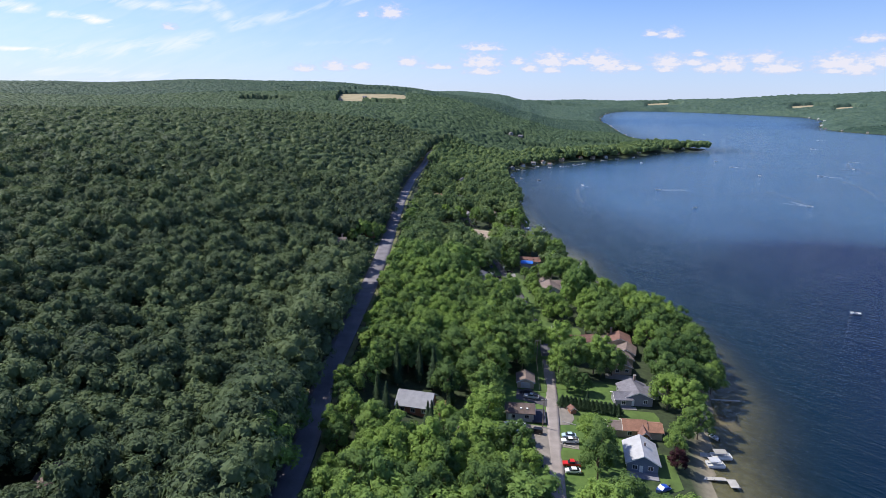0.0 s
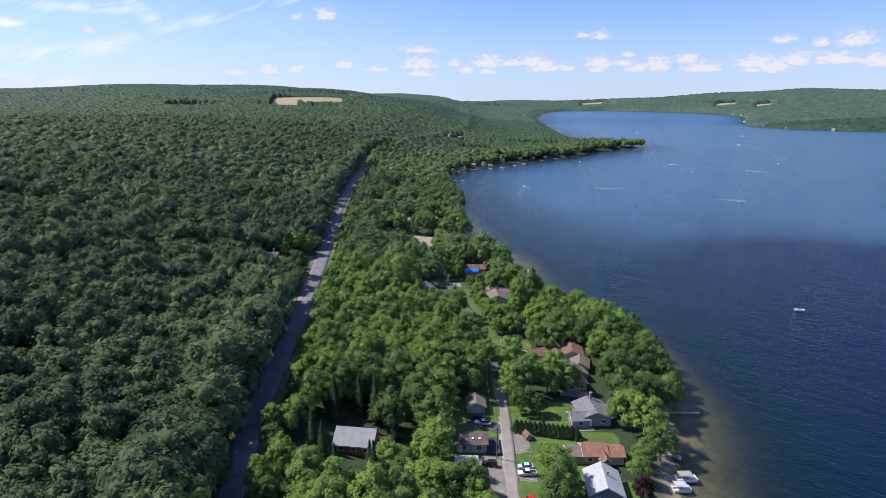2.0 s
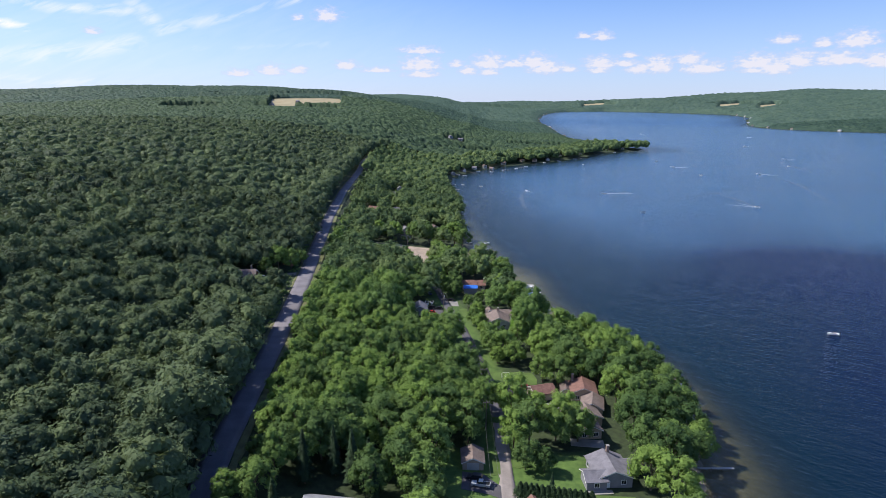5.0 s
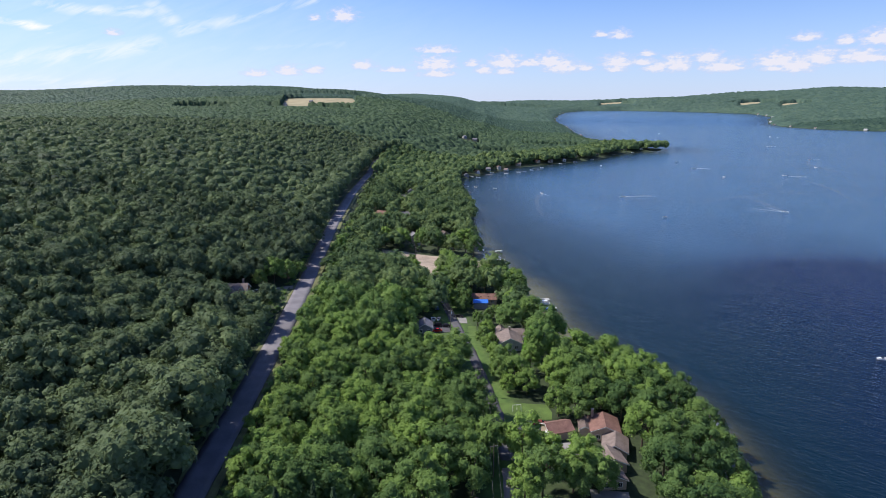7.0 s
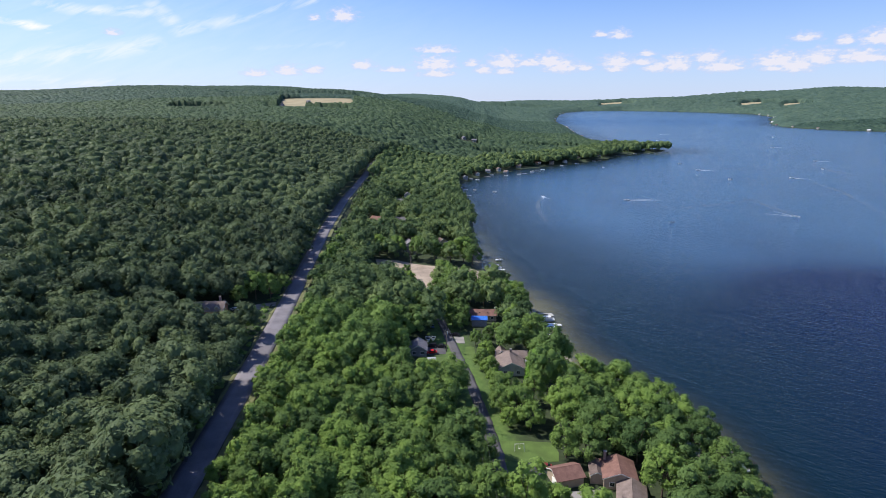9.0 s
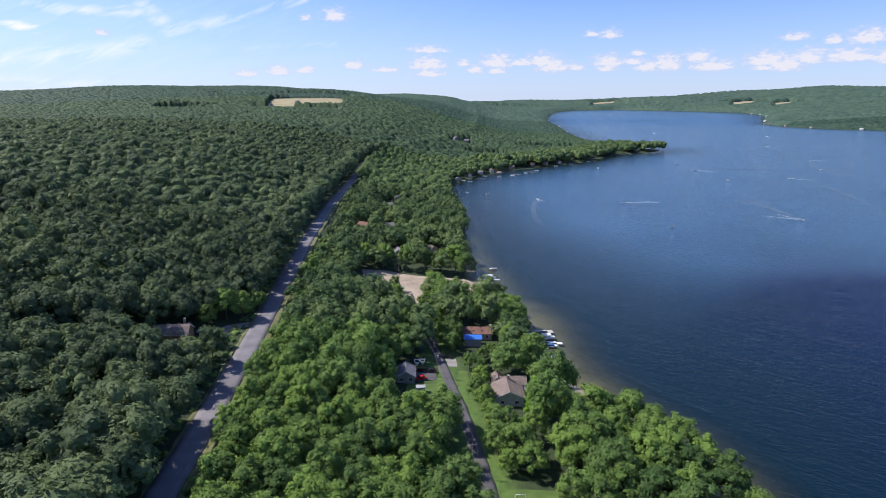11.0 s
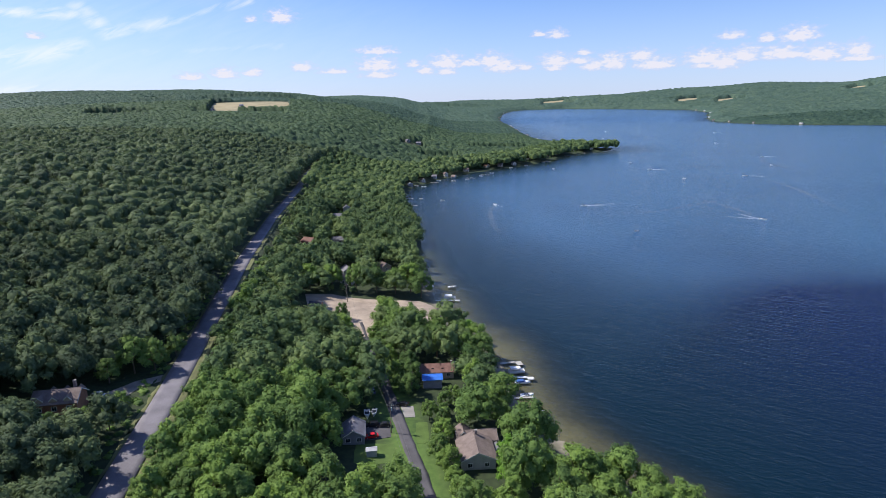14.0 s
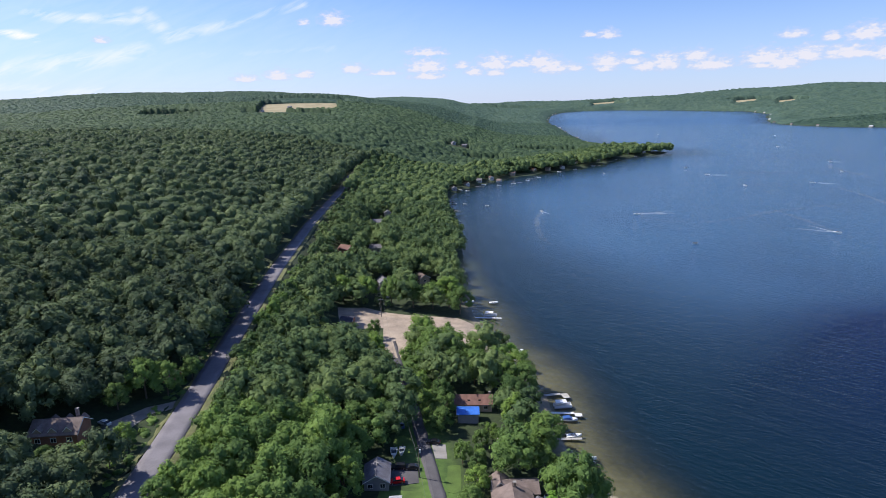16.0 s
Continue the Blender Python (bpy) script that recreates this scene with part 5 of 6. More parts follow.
pontoon(22.4, 458.6, -95, "pontoon boat with a white canopy at the beach dock", (0.78, 0.78, 0.79), 6.0)
boat(31.7, 414.4, -60, "small white boat moored below the trees", l=4.4, w=1.8)
boat(-12.6, 334.6, 185, "white boat stored on the grass", (0.78, 0.78, 0.78), 5.2, 2.0, z=gz(-12.6, 334.6) + 0.2)
boat(-10.4, 335.6, 178, "pale grey boat stored on the grass", (0.6, 0.62, 0.64), 4.4, 1.7, z=gz(-10.4, 335.6) + 0.2)
boat(29.0, 316.0, 150, "white boat stored beside the tan house", (0.78, 0.77, 0.76), 4.6, 2.0, z=gz(29.0, 316.0) + 0.2)
boat(37.6, 148.4, 120, "boat under a blue cover stored on the grass", (0.1, 0.16, 0.4), 4.4, 2.0, (0.03, 0.09, 0.45), z=gz(37.6, 148.4) + 0.2)
for bx, by, tn in ((-2.4, 822, 70), (1.2, 753, 80), (4.4, 804, 75), (15, 802, 40), (37.5, 787, 60), (12.6, 480, -70), (25, 478.4, -80)):
    boat(bx, by, tn, "small white boat moored near the shore", l=5.0, w=2.0, group="boats moored near the shore")
for bx, by in ((9.5, 914), (18.4, 905), (59.3, 952), (78.8, 967), (101, 1000), (120.6, 1031), (227.7, 1172), (291, 1276), (341, 1326), (160, 1096), (40, 960), (190, 1128)):
    boat(bx + 2, by - 6, 40 + bx % 50, "white boat moored off the far bay", l=6.5, w=2.6, group="boats moored near the shore")
for bx, by, l in ((-4, 818, 9), (3, 760, 8), (80, 975, 14), (104, 1008, 14), (230, 1180, 16), (30, 935, 12), (290, 1284, 14)):
    dock(bx, by, -110, l, 1.6, "small dock off the wooded shore", DOCKWOOD)
# boats under way, each with its wake
def wake(x, y, turn, l, spread):
    """Two ridges of foam that part from one heap behind the boat."""
    bm = bmesh.new()
    rng = random.Random(int(x))
    n = 14
    heap = [bm.verts.new(p) for p in ((-0.55, -2.0, 0.03), (0, -1.7, 0.16), (0.55, -2.0, 0.03), (0, -2.6, 0.12))]
    bm.faces.new((heap[0], heap[3], heap[1]))
    bm.faces.new((heap[1], heap[3], heap[2]))
    for s in (-1, 1):
        last = (heap[0], heap[1], heap[3]) if s < 0 else (heap[3], heap[1], heap[2])
        for k in range(1, n + 1):
            t = k / n
            w = (0.55 * (1 - t) + 0.10) * rng.uniform(0.7, 1.2)
            o, v = s * (0.5 + spread * t), -2 - l * t
            row = [bm.verts.new(p) for p in ((o - w, v, 0.03), (o, v, 0.05 + 0.12 * w), (o + w, v, 0.03))]
            for a in (0, 1):
                bm.faces.new((last[a], row[a], row[a + 1], last[a + 1]))
            last = row
    bmesh.ops.recalc_face_normals(bm, faces=bm.faces)
    ob = part("wake", bm, FOAM, None)
    ob.matrix_world = pose(x, y, 0, 0, 0, turn)
    return tagged(ob, "white foam wake behind a moving motorboat", "wake")


RUNNING = [(88, 752, 10, 14, 3), (172, 728, 100, 34, 4), (178, 606, 120, 0, 0), (298, 636, -150, 26, 9), (442, 920, 60, 24, 4), (355, 1020, 70, 22, 4), (354, 906, 30, 0, 0), (362, 1118, 90, 0, 0),
           (610, 1165, 80, 20, 4), (546, 1032, 20, 0, 0), (166, 304, 75, 0, 0), (222, 1060, 30, 0, 0), (700, 1500, 50, 24, 4), (520, 1750, 70, 20, 4), (900, 1900, 40, 24, 4), (640, 2100, 70, 24, 4)]
for bx, by, tn, l, sp in RUNNING:
    boat(bx, by, tn, "small white motorboat out on the open lake", (0.8, 0.81, 0.82), 6.4 if l else 4.6, 2.5 if l else 1.9, group="boats on the lake")
    if l:
        wake(bx, by, tn, l, sp)
# long fading trails that the boats leave on the water
def trail_material(g):
    pos = g.add("ShaderNodeNewGeometry").outputs["Position"]
    broken = g.add("ShaderNodeTexNoise", None, Vector=pos, Scale=0.12, Detail=4.0, Roughness=0.7).outputs["Fac"]
    foam = g.add("ShaderNodeBsdfDiffuse", None, Color=(0.30, 0.36, 0.44, 1))
    fac = g.math("MULTIPLY", g.ramp(broken, [(0.35, (0, 0, 0)), (0.75, (1, 1, 1))]), g.add("ShaderNodeAttribute", {"attribute_name": "fade"}).outputs["Fac"])
    return g.add("ShaderNodeMixShader", None, Fac=fac, i1=g.add("ShaderNodeBsdfTransparent"), i2=foam).outputs[0]


TRAIL = material("water_trail", trail_material)


def trail(points, wide):
    c = resample(np.array(points, float), 4.0)
    d = np.gradient(c, axis=0)
    d /= np.linalg.norm(d, axis=1)[:, None]
    t = np.linspace(0, 1, len(c))
    half = (0.5 + wide * np.minimum(1, t * 3))[:, None]
    side = np.stack([d[:, 1], -d[:, 0]], 1) * half
    rows = [np.column_stack([c + side * k, np.full(len(c), z)]) for k, z in ((-1, 0.03), (-0.5, 0.05), (0, 0.04), (0.5, 0.05), (1, 0.03))]
    i = (np.arange(len(c) - 1)[:, None] * 5 + np.arange(4)[None]).ravel()
    me = fill(bpy.data.meshes.new("wake"), np.stack(rows, 1).reshape(-1, 3), np.stack([i, i + 1, i + 6, i + 5], 1)[:, ::-1])
    attribute(me, "fade", np.outer(1.0 * (1 - t) ** 0.8, (0, 1, 0.25, 1, 0)).ravel())
    me.materials.append(TRAIL)
    return tagged(new("wake", me), "faint fading trail of a motorboat on the water", "wake")


trail([(170, 732), (176, 705), (196, 687), (222, 685), (256, 703), (304, 734), (364, 759), (453, 782), (512, 778)], 2.2)
trail([(299, 640), (302, 680), (302, 730), (292, 770)], 2.6)
trail([(444, 918), (446, 878), (431, 791), (398, 692), (375, 634)], 2.4)
trail([(88, 750), (78, 714), (72, 651), (74, 597)], 2.0)
trail([(356, 1020), (420, 1040), (520, 1020), (640, 960)], 4.0)
trail([(610, 1165), (560, 1080), (540, 960), (580, 840)], 4.0)
trail([(700, 1500), (760, 1420), (800, 1280)], 5.0)
# pale timbers laid along the edges of the parking places
for ax, ay, bx, by in ((15.0, 178.4, 18.9, 177.1), (13.4, 165.9, 17.4, 164.6)):
    h = thing("parking_timber", (ax + bx) / 2, (ay + by) / 2, gz((ax + bx) / 2, (ay + by) / 2) + 0.1, math.degrees(math.atan2(by - ay, bx - ax)), "pale squared timber laid along a parking place", "kerb", "parking timbers")
    run = math.hypot(bx - ax, by - ay)
    for k in range(2):
        part("timber", box(bmesh.new(), -run / 2 + k * run / 2 + 0.03, -0.03 + k * run / 2, -0.12, 0.12, -0.1, 0.22, bevel=0.02), DOCKWOOD, h)
# low timber wall at the end of the beach, and a spit of stones
h = thing("retaining_wall", 15.6, 431, 0.0, 4, "low weathered timber wall along the beach", "wall")
for k in range(10):
    part("timber", box(bmesh.new(), -0.18, 0.18, -15 + k * 3, -12.08 + k * 3, -0.8, 1.05 + 0.1 * (k % 3), bevel=0.03), POLEWOOD, h)
slab("spit", [(60, 194), (66, 195), (72, 191.5), (71, 186), (67, 184.6), (62, 187)], 0.0, SAND, "small spit of sand and stones", "beach", 1.5)


# ---- poles and wires ----
POLES = [(8.8, 174.2), (9.0, 219.0), (6.6, 265.0), (-4.6, 324.0), (-12.8, 361.6), (-17.6, 382.0), (-30.0, 450.0)]
tops = []
for i, (ux, uy) in enumerate(POLES):
    z = gz(ux, uy)
    p = thing("utility_pole", ux, uy, z - 0.6, 14, "weathered wooden utility pole with a cross-arm", "utility pole", "poles along the lane")
    part("shaft", tube(bmesh.new(), (0, 0, 0), (0, 0, 10.2), 0.17, 0.11, 10), POLEWOOD, p)
    part("cross_arm", box(bmesh.new(), -1.1, 1.1, -0.06, 0.06, 9.5, 9.64), POLEWOOD, p)
    for sx in (-0.95, -0.4, 0.4, 0.95):
        part("insulator", tube(bmesh.new(), (sx, 0, 9.64), (sx, 0, 9.85), 0.05, 0.03, 6), TRIM, p)
    if i in (3, 4):
        part("transformer", tube(bmesh.new(), (0.36, 0.1, 7.9), (0.36, 0.1, 8.9), 0.24, n=12), paint((0.5, 0.52, 0.54)), p)
    tops.append((ux, uy, z + 9.25))
for k, off in enumerate((-0.95, 0.95)):
    bm = bmesh.new()
    for a, b in zip(tops[:-1], tops[1:]):
        last = None
        for i in range(9):
            t = i / 8
            q = (a[0] + (b[0] - a[0]) * t + off, a[1] + (b[1] - a[1]) * t, a[2] + (b[2] - a[2]) * t - 1.2 * 4 * t * (1 - t))
            if last:
                tube(bm, last, q, 0.025, n=4)
            last = q
    me = bpy.data.meshes.new("wire")
    bm.to_mesh(me)
    bm.free()
    me.materials.append(WIRE)
    tagged(new("power_line", me), "thin sagging power line between wooden poles", "wire")


# ---- the woods ----
rng = np.random.default_rng(5)
NEAR_KINDS = [crown_parts(rng, h, s, 1900, 0.40, 22, 0.14, 1) for h, s in ((14, 5.2), (13, 5.8), (15.5, 5.4), (12, 4.8), (14.5, 4.6))]
SLIM_KINDS = [conifer_parts(rng, h, s, 700, 0.6) for h, s in ((15, 2.7), (12, 2.4))]
MID_KINDS = [crown_parts(rng, h, s, 740, 0.53, 15, 0.26) for h, s in ((13.5, 5.0), (12.5, 5.3), (14.5, 5.0), (12.4, 4.6), (14, 4.7), (13, 5.2))]
THIN_KINDS = [crown_parts(rng, h, s, 280, 0.80, 9, 0.30) for h, s in ((13.5, 4.8), (12.5, 5.1), (14.5, 4.8), (12.4, 4.4), (13.6, 4.6))]
FAR_KINDS = [sprayed(rng, *blob_parts(rng, h, s, 2), 60, 1.05) for h, s in ((12.5, 4.4), (11.8, 4.7), (13.2, 4.3), (11.6, 4.2), (12.5, 4.8), (12, 4.5))]


def crown_mesh(name, parts, mats):
    v, f, core = parts
    m = fill(bpy.data.meshes.new(name), v, f)
    for one in mats:
        m.materials.append(one)
    m.polygons.foreach_set("material_index", (np.arange(len(f)) < core).astype(np.int32))
    return m


def trunk_mesh(h, spread, seed):
    """A tapered trunk that forks into limbs."""
    r = random.Random(seed)
    bm = bmesh.new()
    tube(bm, (0, 0, -0.6), (0.1, 0.05, h * 0.42), 0.30, 0.20, 7)
    for i in range(5):
        a = i * 1.3 + r.uniform(-0.3, 0.3)
        tube(bm, (0.1, 0.05, h * (0.30 + 0.03 * i)), (math.cos(a) * spread * 0.5, math.sin(a) * spread * 0.5, h * (0.58 + 0.06 * i)), 0.13, 0.05, 5)
    m = bpy.data.meshes.new("trunk")
    bm.to_mesh(m)
    bm.free()
    m.materials.append(BARK)
    return m


SIZES = ((14, 5.0), (13, 5.6), (15.5, 5.2), (12, 4.6), (14.5, 4.4))
CROWNS = [crown_mesh("crown", p, LEAF_NEAR) for p in NEAR_KINDS]
LIMES = [crown_mesh("crown", p, LEAF_LIME) for p in NEAR_KINDS[:2]]
PURPLE = crown_mesh("crown", NEAR_KINDS[3], LEAF_PURPLE)
SPIRES = [crown_mesh("crown", p, NEEDLES) for p in SLIM_KINDS]
TRUNKS = [trunk_mesh(h, s, i) for i, (h, s) in enumerate(SIZES)]
POLE_TRUNK = bpy.data.meshes.new("trunk")
bm = tube(bmesh.new(), (0, 0, -0.6), (0, 0, 11), 0.2, 0.04, 7)
bm.to_mesh(POLE_TRUNK)
bm.free()
POLE_TRUNK.materials.append(BARK)


def tree(x, y, scale, crown, trunk, label, category="tree", name="tree", stretch=1.0):
    t = new(name)
    t.matrix_world = Matrix.Translation((x, y, gz(x, y))) @ Matrix.Rotation(random.Random(int(x * 31 + y * 17)).uniform(0, 6.28), 4, "Z") @ Matrix.Diagonal((scale, scale, scale * stretch, 1))
    for nm, me in (("trunk", trunk), ("crown", crown)):
        ob = new(nm, me)
        ob.parent = t
    return tagged(t, label, category, "trees along the shore")


# single trees that stand out: x, y, scale, kind
PICKED = [
    (68.2, 208, 0.9, 0), (69.0, 217, 1.0, 1), (70.4, 227, 0.95, 2), (71.4, 237, 1.0, 0), (71.6, 247, 0.95, 1), (70.6, 257, 1.0, 4), (68.4, 267, 0.95, 0), (64.6, 277, 0.95, 2), (60.4, 287, 0.9, 1), (56.0, 297, 0.85, 0), (62.0, 262, 1.0, 1), (56.5, 275, 1.0, 0),
        (-8.6, 166, 1.1, 2), (-6.0, 154, 0.9, 1), (2.6, 158.2, 0.62, 3), (3.0, 146, 0.85, 0), (-9, 184, 1.05, 1), (-6.5, 196, 1.1, 2), (-14, 190, 1.1, 0), (-5, 208, 1.0, 4), (3.4, 211, 1.0, 2), (16.2, 209, 0.9, 0), (31.5, 212.5, 0.8, 1),
    (21, 212, 1.0, 2), (23.5, 199.0, 0.62, 3), (18.4, 199.6, 0.66, 0), (21.6, 170, 0.62, 1), (23.2, 163, 0.8, 2), (22.6, 157, 0.95, 0), (21.6, 150, 0.95, 4), (49.5, 192, 1.0, 1),
    (53.5, 185, 1.05, 0), (56.5, 198, 1.05, 2), (60, 207, 0.9, 1), (51, 203, 1.0, 4), (54.5, 176.5, 0.8, 0), (48.4, 172, 0.7, 3), (45.0, 165.5, 0.55, 1), (61, 216, 1.0, 0), (64.6, 225, 1.0, 2),
    (53, 216, 1.1, 1), (58, 229, 1.1, 0), (52.5, 236, 1.0, 2), (35.5, 214, 0.9, 1), (33, 221, 0.9, 0), (29, 214, 1.0, 4), (24.5, 224, 0.75, 2), (6.8, 243, 0.85, 0), (3.0, 250, 1.05, 2), 
    (-0.8, 289, 1.0, 0), (11.0, 318, 0.6, 1), (9.2, 309, 0.7, 3), (11.4, 326, 0.5, 0), (7.2, 331, 0.5, 2), (12.8, 340, 0.45, 1), (16.2, 343, 0.45, 0), (27.6, 331, 0.95, 2), (31.6, 338, 1.0, 1), (29.6, 325, 0.75, 3), (34.6, 322, 0.7, 1),
    (0.8, 348, 0.65, 1), (1.6, 356, 0.7, 0), (0.6, 364, 0.85, 3), (23.0, 350, 0.85, 4), (24, 361, 1.0, 1), (21.5, 371, 1.0, 0), (28.5, 369, 1.0, 2), (27.5, 381, 1.05, 1), (20.5, 384, 1.0, 0), (12, 380, 1.0, 2), (5.5, 386, 1.05, 4),
    (12.5, 393, 0.95, 1), (3.5, 398, 1.1, 0), (-4.0, 393, 1.15, 2), (-4.6, 404, 1.1, 1), (2.5, 409, 0.95, 0), (-17.5, 344.5, 0.95, 1), (-19, 356, 1.0, 0), (-24.5, 340, 0.9, 2), (-23, 329, 0.9, 1), (-22.5, 311, 0.9, 0), (-22.5, 300, 0.8, 3),
    (-26, 396, 0.9, 0), (-28.4, 408, 0.7, 3), (-30, 424, 0.6, 0), (2, 466, 1.2, 2), (-6, 464, 1.1, 1), (-16, 466, 1.15, 0), (-27, 468, 1.1, 2), (-40, 471, 1.1, 1), (-51, 466, 1.0, 0), (7.5, 458, 1.1, 1),
    (24, 233.0, 0.42, 3), (36, 250, 0.9, 1), (31, 252, 0.85, 0), (50, 250, 1.0, 2), (-20, 163, 0.8, 1), (-21, 184, 1.0, 0), (11.5, 303.5, 0.6, 1),
    (-80.5, 343, 0.85, 0), (-86, 341, 1.0, 1), (-78, 354.5, 0.7, 3), (-90, 333, 0.7, 3), (-79.5, 317, 0.5, 1), (-78.5, 308, 0.6, 0), (-84, 306, 0.5, 2), (-92, 305, 0.42, 1), (-99, 305, 0.45, 0), (12.5, 296, 0.55, 3), (14.4, 288, 0.7, 1), (16.4, 281, 0.85, 0), (14.0, 274.5, 0.75, 2), (19.0, 272.5, 0.9, 1), (20.6, 287, 0.5, 3), (25.5, 284, 0.8, 0), (16.2, 267, 0.6, 3), (22.5, 266, 0.75, 1), (-2.6, 352, 0.5, 0), (-4.0, 361, 0.6, 1), (-6.6, 371, 0.68, 0), (-8.6, 382, 0.75, 2), (-11.6, 394, 0.8, 1), (-8.8, 412.5, 1.2, 1), (-29, 417, 0.5, 3),
]
placed = []
for px0, py0, sc, k in PICKED:
    tree(px0, py0, sc, CROWNS[k], TRUNKS[k], "broad leafy green tree beside the cottages")
    placed.append((px0, py0))
for px0, py0, sc in ((28.5, 302.5, 0.78), (26.8, 296.5, 0.62)):
    tree(px0, py0, sc, LIMES[0], TRUNKS[0], "bright lime-green tree beside the tan house")
    placed.append((px0, py0))
tree(26.5, 404, 0.62, LIMES[1], TRUNKS[1], "pale yellow-green tree leaning over the shore")
tree(44.0, 158.4, 0.55, PURPLE, TRUNKS[3], "dark purple-leaved tree on the lawn")
placed += [(26.5, 404), (44, 158.4)]
for px0, py0, sc, k in ((-36.5, 163, 0.9, 0), (-33, 160.5, 0.8, 1), (-24.8, 165, 0.75, 1), (-23, 159, 0.85, 0), (-19.5, 180.5, 0.8, 0), (-37.5, 186, 1.0, 0), (-26, 188, 1.05, 0), (-31, 191, 0.95, 0), (-22.6, 193, 0.9, 1), (23.6, 188.5, 0.55, 1), (-41, 172, 0.9, 1)):
    tree(px0, py0, sc, SPIRES[k], POLE_TRUNK, "tall dark green spruce", "conifer", "conifer")
    placed.append((px0, py0))
for i in range(14):
    tree(15.8 + i * 1.32, 188.8 - 0.24 * i, 0.85, SPIRES[1], POLE_TRUNK, "clipped dark cedar in a hedge row", "hedge", "cedar", 0.38)
placed = np.array(placed)


def apart_from(px, py, gap):
    return np.min(np.hypot(px[:, None] - placed[None, :, 0], py[:, None] - placed[None, :, 1]), 1) > gap


# yards kept low on the lower side of a house or field: x, y, half width, reach, tallest tree at its edge, growth a metre
YARDS = [(hx, hy, 8.5, 48, 1.6, 0.15) for hx, hy, *_ in FAR_HOMES] + [(hx, hy, 8.0, 40, 1.6, 0.07) for hx, hy, *_ in BAY_HOMES]
YARDS += [(-440, 1965, 130, 115, 5.0, 0.0), (9.6, 353, 6.5, 46, 2.6, 0.09), (-93, 312, 12, 48, 10.0, 0.2), (1804, 3934, 120, 220, 0.5, 0.02), (1900, 3673, 90, 220, 0.5, 0.02), (1080, 4500, 120, 220, 0.5, 0.02), (-639, 1568, 70, 90, 0.5, 0.02), (2440, 3350, 80, 220, 0.5, 0.02), (-400, 1672, 105, 130, 2.5, 0.06), (-715, 1955, 60, 100, 3.0, 0.06), (10, 1345, 22, 60, 2.0, 0.08), (60, 1232, 40, 50, 2.0, 0.1), (190, 1412, 60, 50, 2.0, 0.1)]


def kept_low(px, py, s):
    for hx, hy, half, reach, low, grow in YARDS:
        inside = (np.abs(px - hx + (hy - py) * hx / hy) < half) & (py < hy) & (py > hy - reach)
        s = np.where(inside, np.minimum(s, (low + grow * (hy - py)) / 14.0), s)
    return np.maximum(s, 0.14)


def heights(px, py, rng):
    """Scrub along the road's lake side, full trees elsewhere."""
    off = px - road_x(py)
    s = rng.uniform(0.84, 1.14, len(px))
    low = np.where((off > 0) & (off < 22) & (py > 100) & (py < 760), np.where(py > 400, 0.36, np.where(py < 215, 0.58, 0.50)) + 0.028 * np.clip(off - 6, 0, 16), 1.0)
    tall = np.where((off < 0) & (off > -14), np.where(py < 250, 1.4, np.where(py < 335, 0.85, np.where(py > 520, 1.4, 1.0))), 1.0)
    return kept_low(px, py, s * low * tall)


# the strip between road and lake that is passed nearest: single trees; the rest of the woods is joined
px, py = scatter(-58, 75, 128, 330, 6.9, rng)
ok = free(px, py) & apart_from(px, py, 5.5)
px, py = px[ok], py[ok]
sc = heights(px, py, rng)
order = np.argsort(py)[:190]
for i, k in zip(order, rng.integers(0, 5, len(order))):
    tree(float(px[i]), float(py[i]), float(sc[i]), CROWNS[k], TRUNKS[k], "leafy green broadleaf tree between road and lake")
edge = py[order].max() if len(order) else 0
rest = py > edge
strip = np.stack([px[rest], py[rest], sc[rest]], 1)

px, py = scatter(-560, 135, 40, 560, 6.6, rng)
ok = free(px, py) & wedge(px, py, 60, 500) & apart_from(px, py, 5.0) & ~((px > road_x(py)) & (py > 128) & (py < 330)) & ~((px > road_x(py)) & (py < 128) & (py > 20) & (px > 80))
near = np.concatenate([strip, np.stack([px[ok], py[ok], heights(px[ok], py[ok], rng)], 1)])
near_by = np.hypot(near[:, 0], near[:, 1] + 20) < 360
bank = near[:, 0] > road_x(near[:, 1])
wood("near_wood", near[near_by & ~bank], MID_KINDS, "dense green summer broadleaf woodland canopy", 11)
wood("bank_wood", near[near_by & bank], MID_KINDS, "bright green broadleaf wood between road and lake", 19, LEAF_BANK)
wood("slope_wood", near[~near_by & ~bank], THIN_KINDS, "dense green summer forest on the slope", 17)
wood("bay_wood", near[~near_by & bank], THIN_KINDS, "bright green trees along the lake shore", 20, LEAF_SHORE)
px, py = scatter(-1050, 480, 200, 1560, 6.9, rng)
ok = free(px, py) & (wedge(px, py, 500, 1100) | along_bay(px, py))
middle = np.stack([px[ok], py[ok], heights(px[ok], py[ok], rng) * np.where(along_bay(px[ok], py[ok]), 1.25, 1.0)], 1)
bank = middle[:, 0] > road_x(middle[:, 1])
wood("middle_wood", middle[~bank], FAR_KINDS, "unbroken broadleaf forest on the hillside", 12)
close = np.hypot(middle[:, 0], middle[:, 1]) < 720
wood("cottage_wood", middle[bank & close], THIN_KINDS, "green trees round half-hidden cottages", 22, LEAF_SHORE)
wood("point_wood", middle[bank & ~close], FAR_KINDS, "green trees on the point across the bay", 21, LEAF_SHORE)


def chance(ix, iy, k):
    v = np.sin(ix * 127.1 + iy * 311.7 + k * 74.7) * 43758.5453
    return v - np.floor(v)


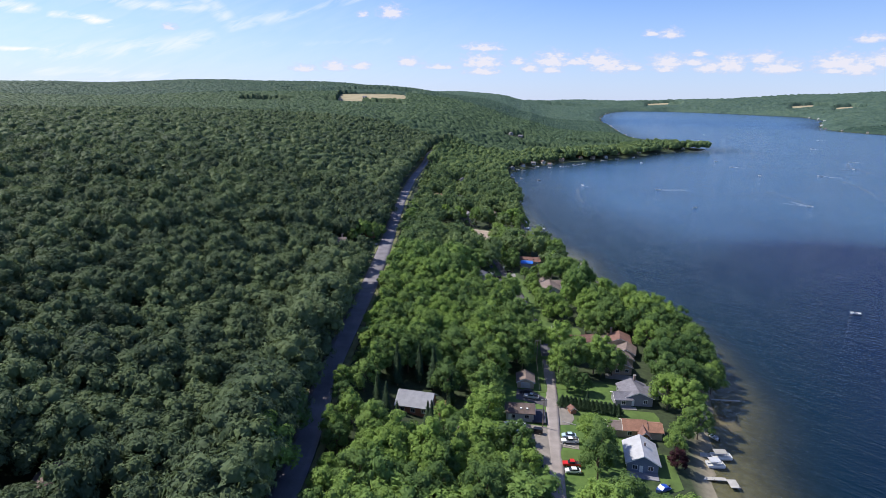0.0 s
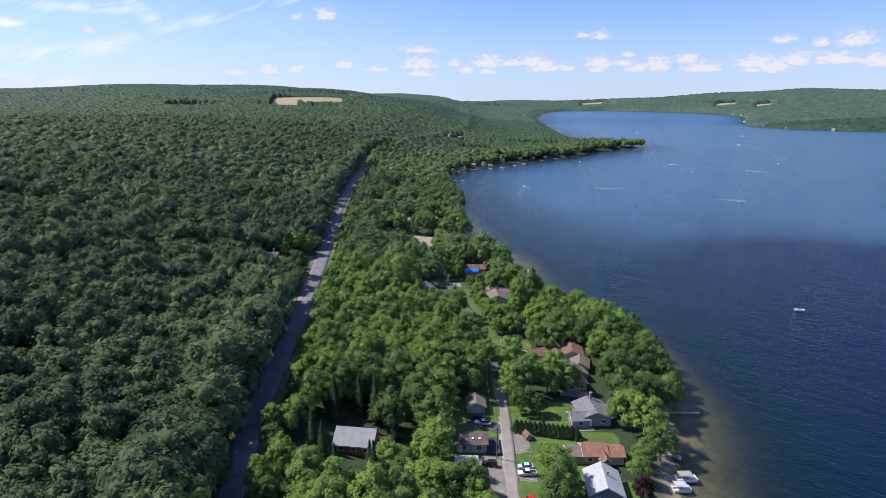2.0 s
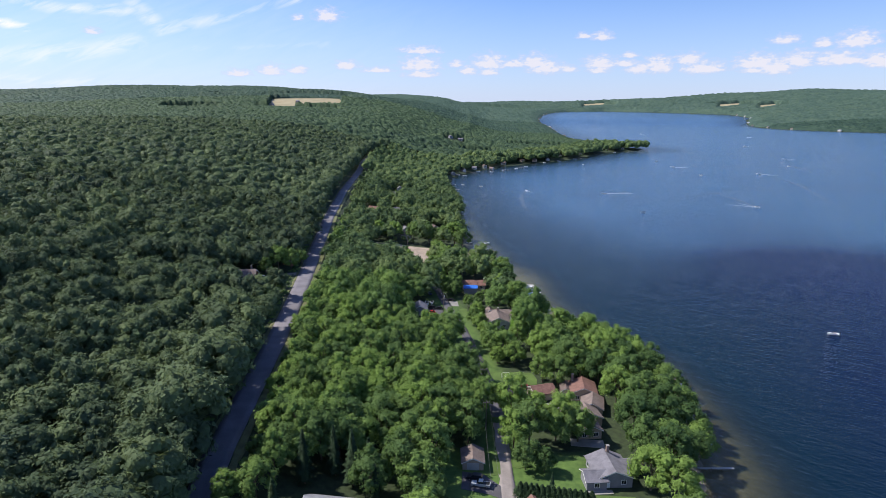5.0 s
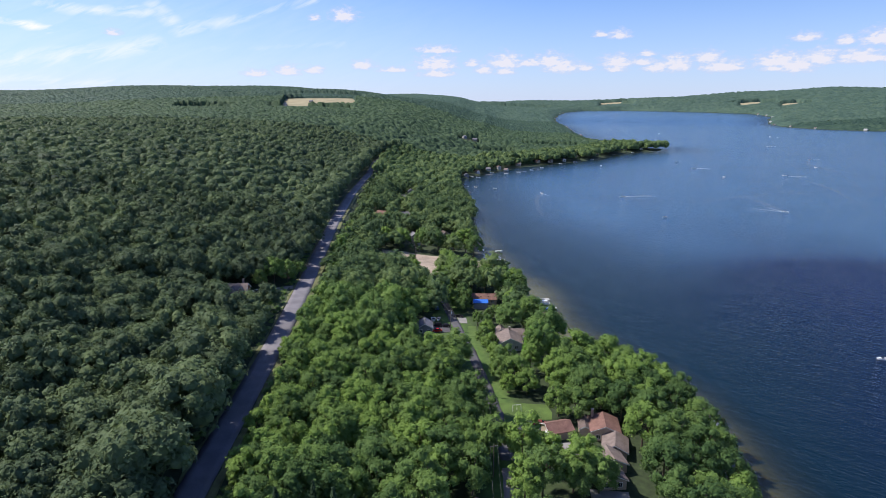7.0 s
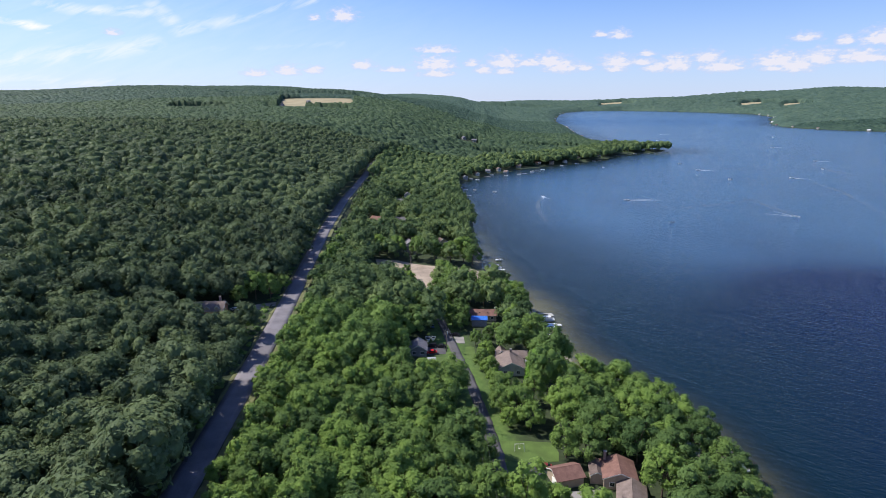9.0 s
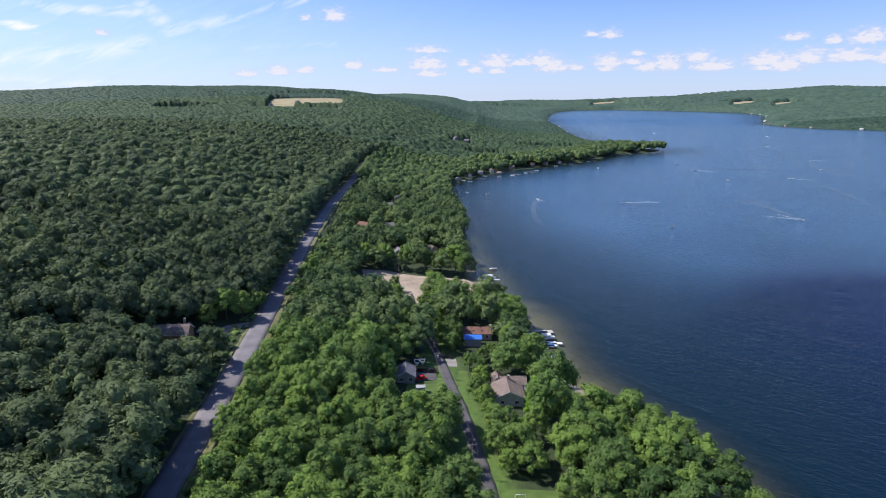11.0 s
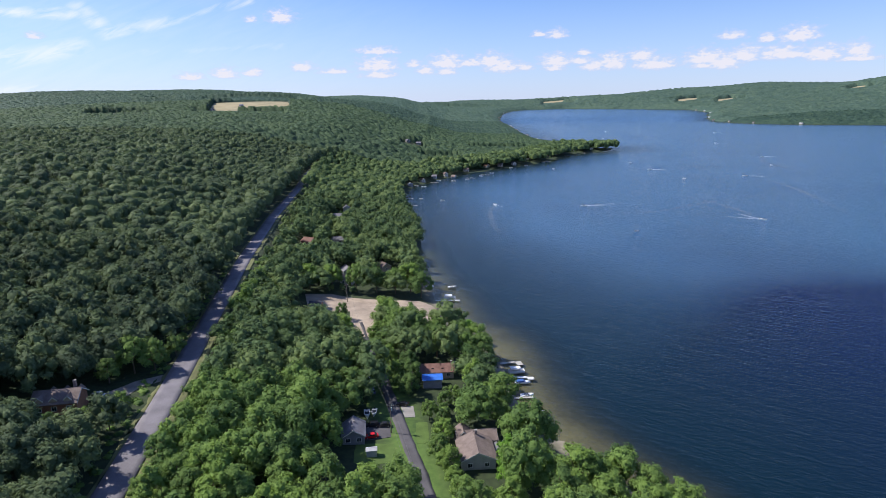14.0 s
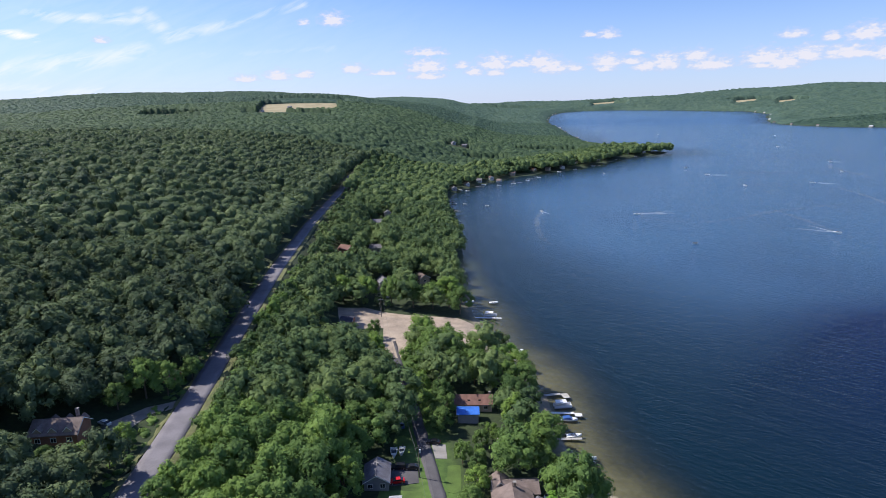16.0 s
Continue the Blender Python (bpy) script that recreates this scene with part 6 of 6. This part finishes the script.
def canopy(name, lo, hi, mat, label, coarse=1.0, cell=8.0):
    """The roof of a far forest: one sheet raised into a dome over every tree, dropping to the ground at clearings and shores."""
    az = np.radians(np.arange(-45.0, 44.0, 0.11 * coarse))
    rows = lo * np.exp(np.arange(0.0, math.log(hi / lo) + 0.0022 * coarse, 0.0022 * coarse))
    r, a = np.meshgrid(rows, az, indexing="ij")
    px, py = (r * np.sin(a)).ravel(), (r * np.cos(a)).ravel() - 20
    tall = np.interp(r.ravel(), [1100, 1900, 3000, 3500], [12.5, 13.5, 15.5, 23.0]) * kept_low(px, py, np.ones(px.shape))
    best, tint = np.full(px.shape, 0.38), np.zeros(px.shape)
    cx, cy = np.floor(px / cell), np.floor(py / cell)
    for dx in (-1, 0, 1):
        for dy in (-1, 0, 1):
            ix, iy = cx + dx, cy + dy
            d = np.hypot(px - (ix + chance(ix, iy, 1)) * cell, py - (iy + chance(ix, iy, 2)) * cell)
            big = cell * (0.55 + 0.4 * chance(ix, iy, 3))
            top = (0.78 + 0.36 * chance(ix, iy, 4)) * (0.50 + 0.50 * np.sqrt(np.clip(1 - (d / big) ** 2, 0, 1)))
            top = np.where(d < big, top, 0)
            tint = np.where(top > best, chance(ix, iy, 5), tint)
            best = np.maximum(best, top)
    ok = free(px, py) & ~along_bay(px, py) & (px < 4250) & (py < 4690)
    tall *= np.where(r.ravel() > 1500, 0.3 + 0.7 * smooth(0, 55, shore_distance(px, py)), 1.0)
    z = ground_height(px, py) + np.where(ok, tall * (best + 0.16 * (chance(px, py, 6) - 0.5)), -0.6)
    nx = len(az)
    i = (np.arange(len(rows) - 1)[:, None] * nx + np.arange(nx - 1)[None]).ravel()
    faces = np.stack([i, i + nx, i + nx + 1, i + 1], 1)[:, ::-1]
    faces = faces[ok[faces].any(1)]
    used = np.unique(faces)
    back = np.zeros(len(px), int)
    back[used] = np.arange(len(used))
    me = fill(bpy.data.meshes.new(name), np.stack([px, py, z], 1)[used], back[faces])
    attribute(me, "tint", tint[used])
    me.materials.append(mat)
    return tagged(new(name, me), label, "forest", kind="stuff")


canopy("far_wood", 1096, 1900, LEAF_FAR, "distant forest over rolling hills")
canopy("hill_wood", 1898, 3000, LEAF_HAZED, "forest on the far hills, tinted blue-green by haze")
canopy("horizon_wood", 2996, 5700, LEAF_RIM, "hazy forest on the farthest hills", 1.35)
# the shore behind the flight's start
px, py = scatter(-300, 60, -120, 130, 10.0, rng)
ok = free(px, py) & ~wedge(px, py, 60, 500) & (py < 125)
wood("shore_wood", np.stack([px[ok], py[ok], rng.uniform(0.8, 1.15, ok.sum())], 1), FAR_KINDS, "green broadleaf wood along the shore", 18)
# scrub on the lake side of the road, and low bushes on its banks
px, py = scatter(-82, -20, 205, 480, 4.3, rng)
off = px - road_x(py)
ok = free(px, py) & (off > 8) & (off < 27)
wood("roadside_scrub", np.stack([px[ok], py[ok], rng.uniform(0.34, 0.62, ok.sum())], 1), THIN_KINDS, "dense green scrub on the bank below the road", 16, LEAF_BANK)
px, py = scatter(-90, 60, 130, 480, 3.0, rng)
off = px - road_x(py)
ok = (((off > 6.5) & (off < 10.5)) | ((off < -5.0) & (off > -10))) & (rng.uniform(0, 1, len(px)) < 0.9)
bush = [((v - (0, 0, v[:, 2].max() - 3.2)) * 0.36, f, c) for v, f, c in FAR_KINDS]
wood("roadside_bushes", np.stack([px[ok], py[ok], rng.uniform(0.5, 1.2, ok.sum())], 1), bush, "low green bushes on the road's banks", 15, LEAF_BANK)
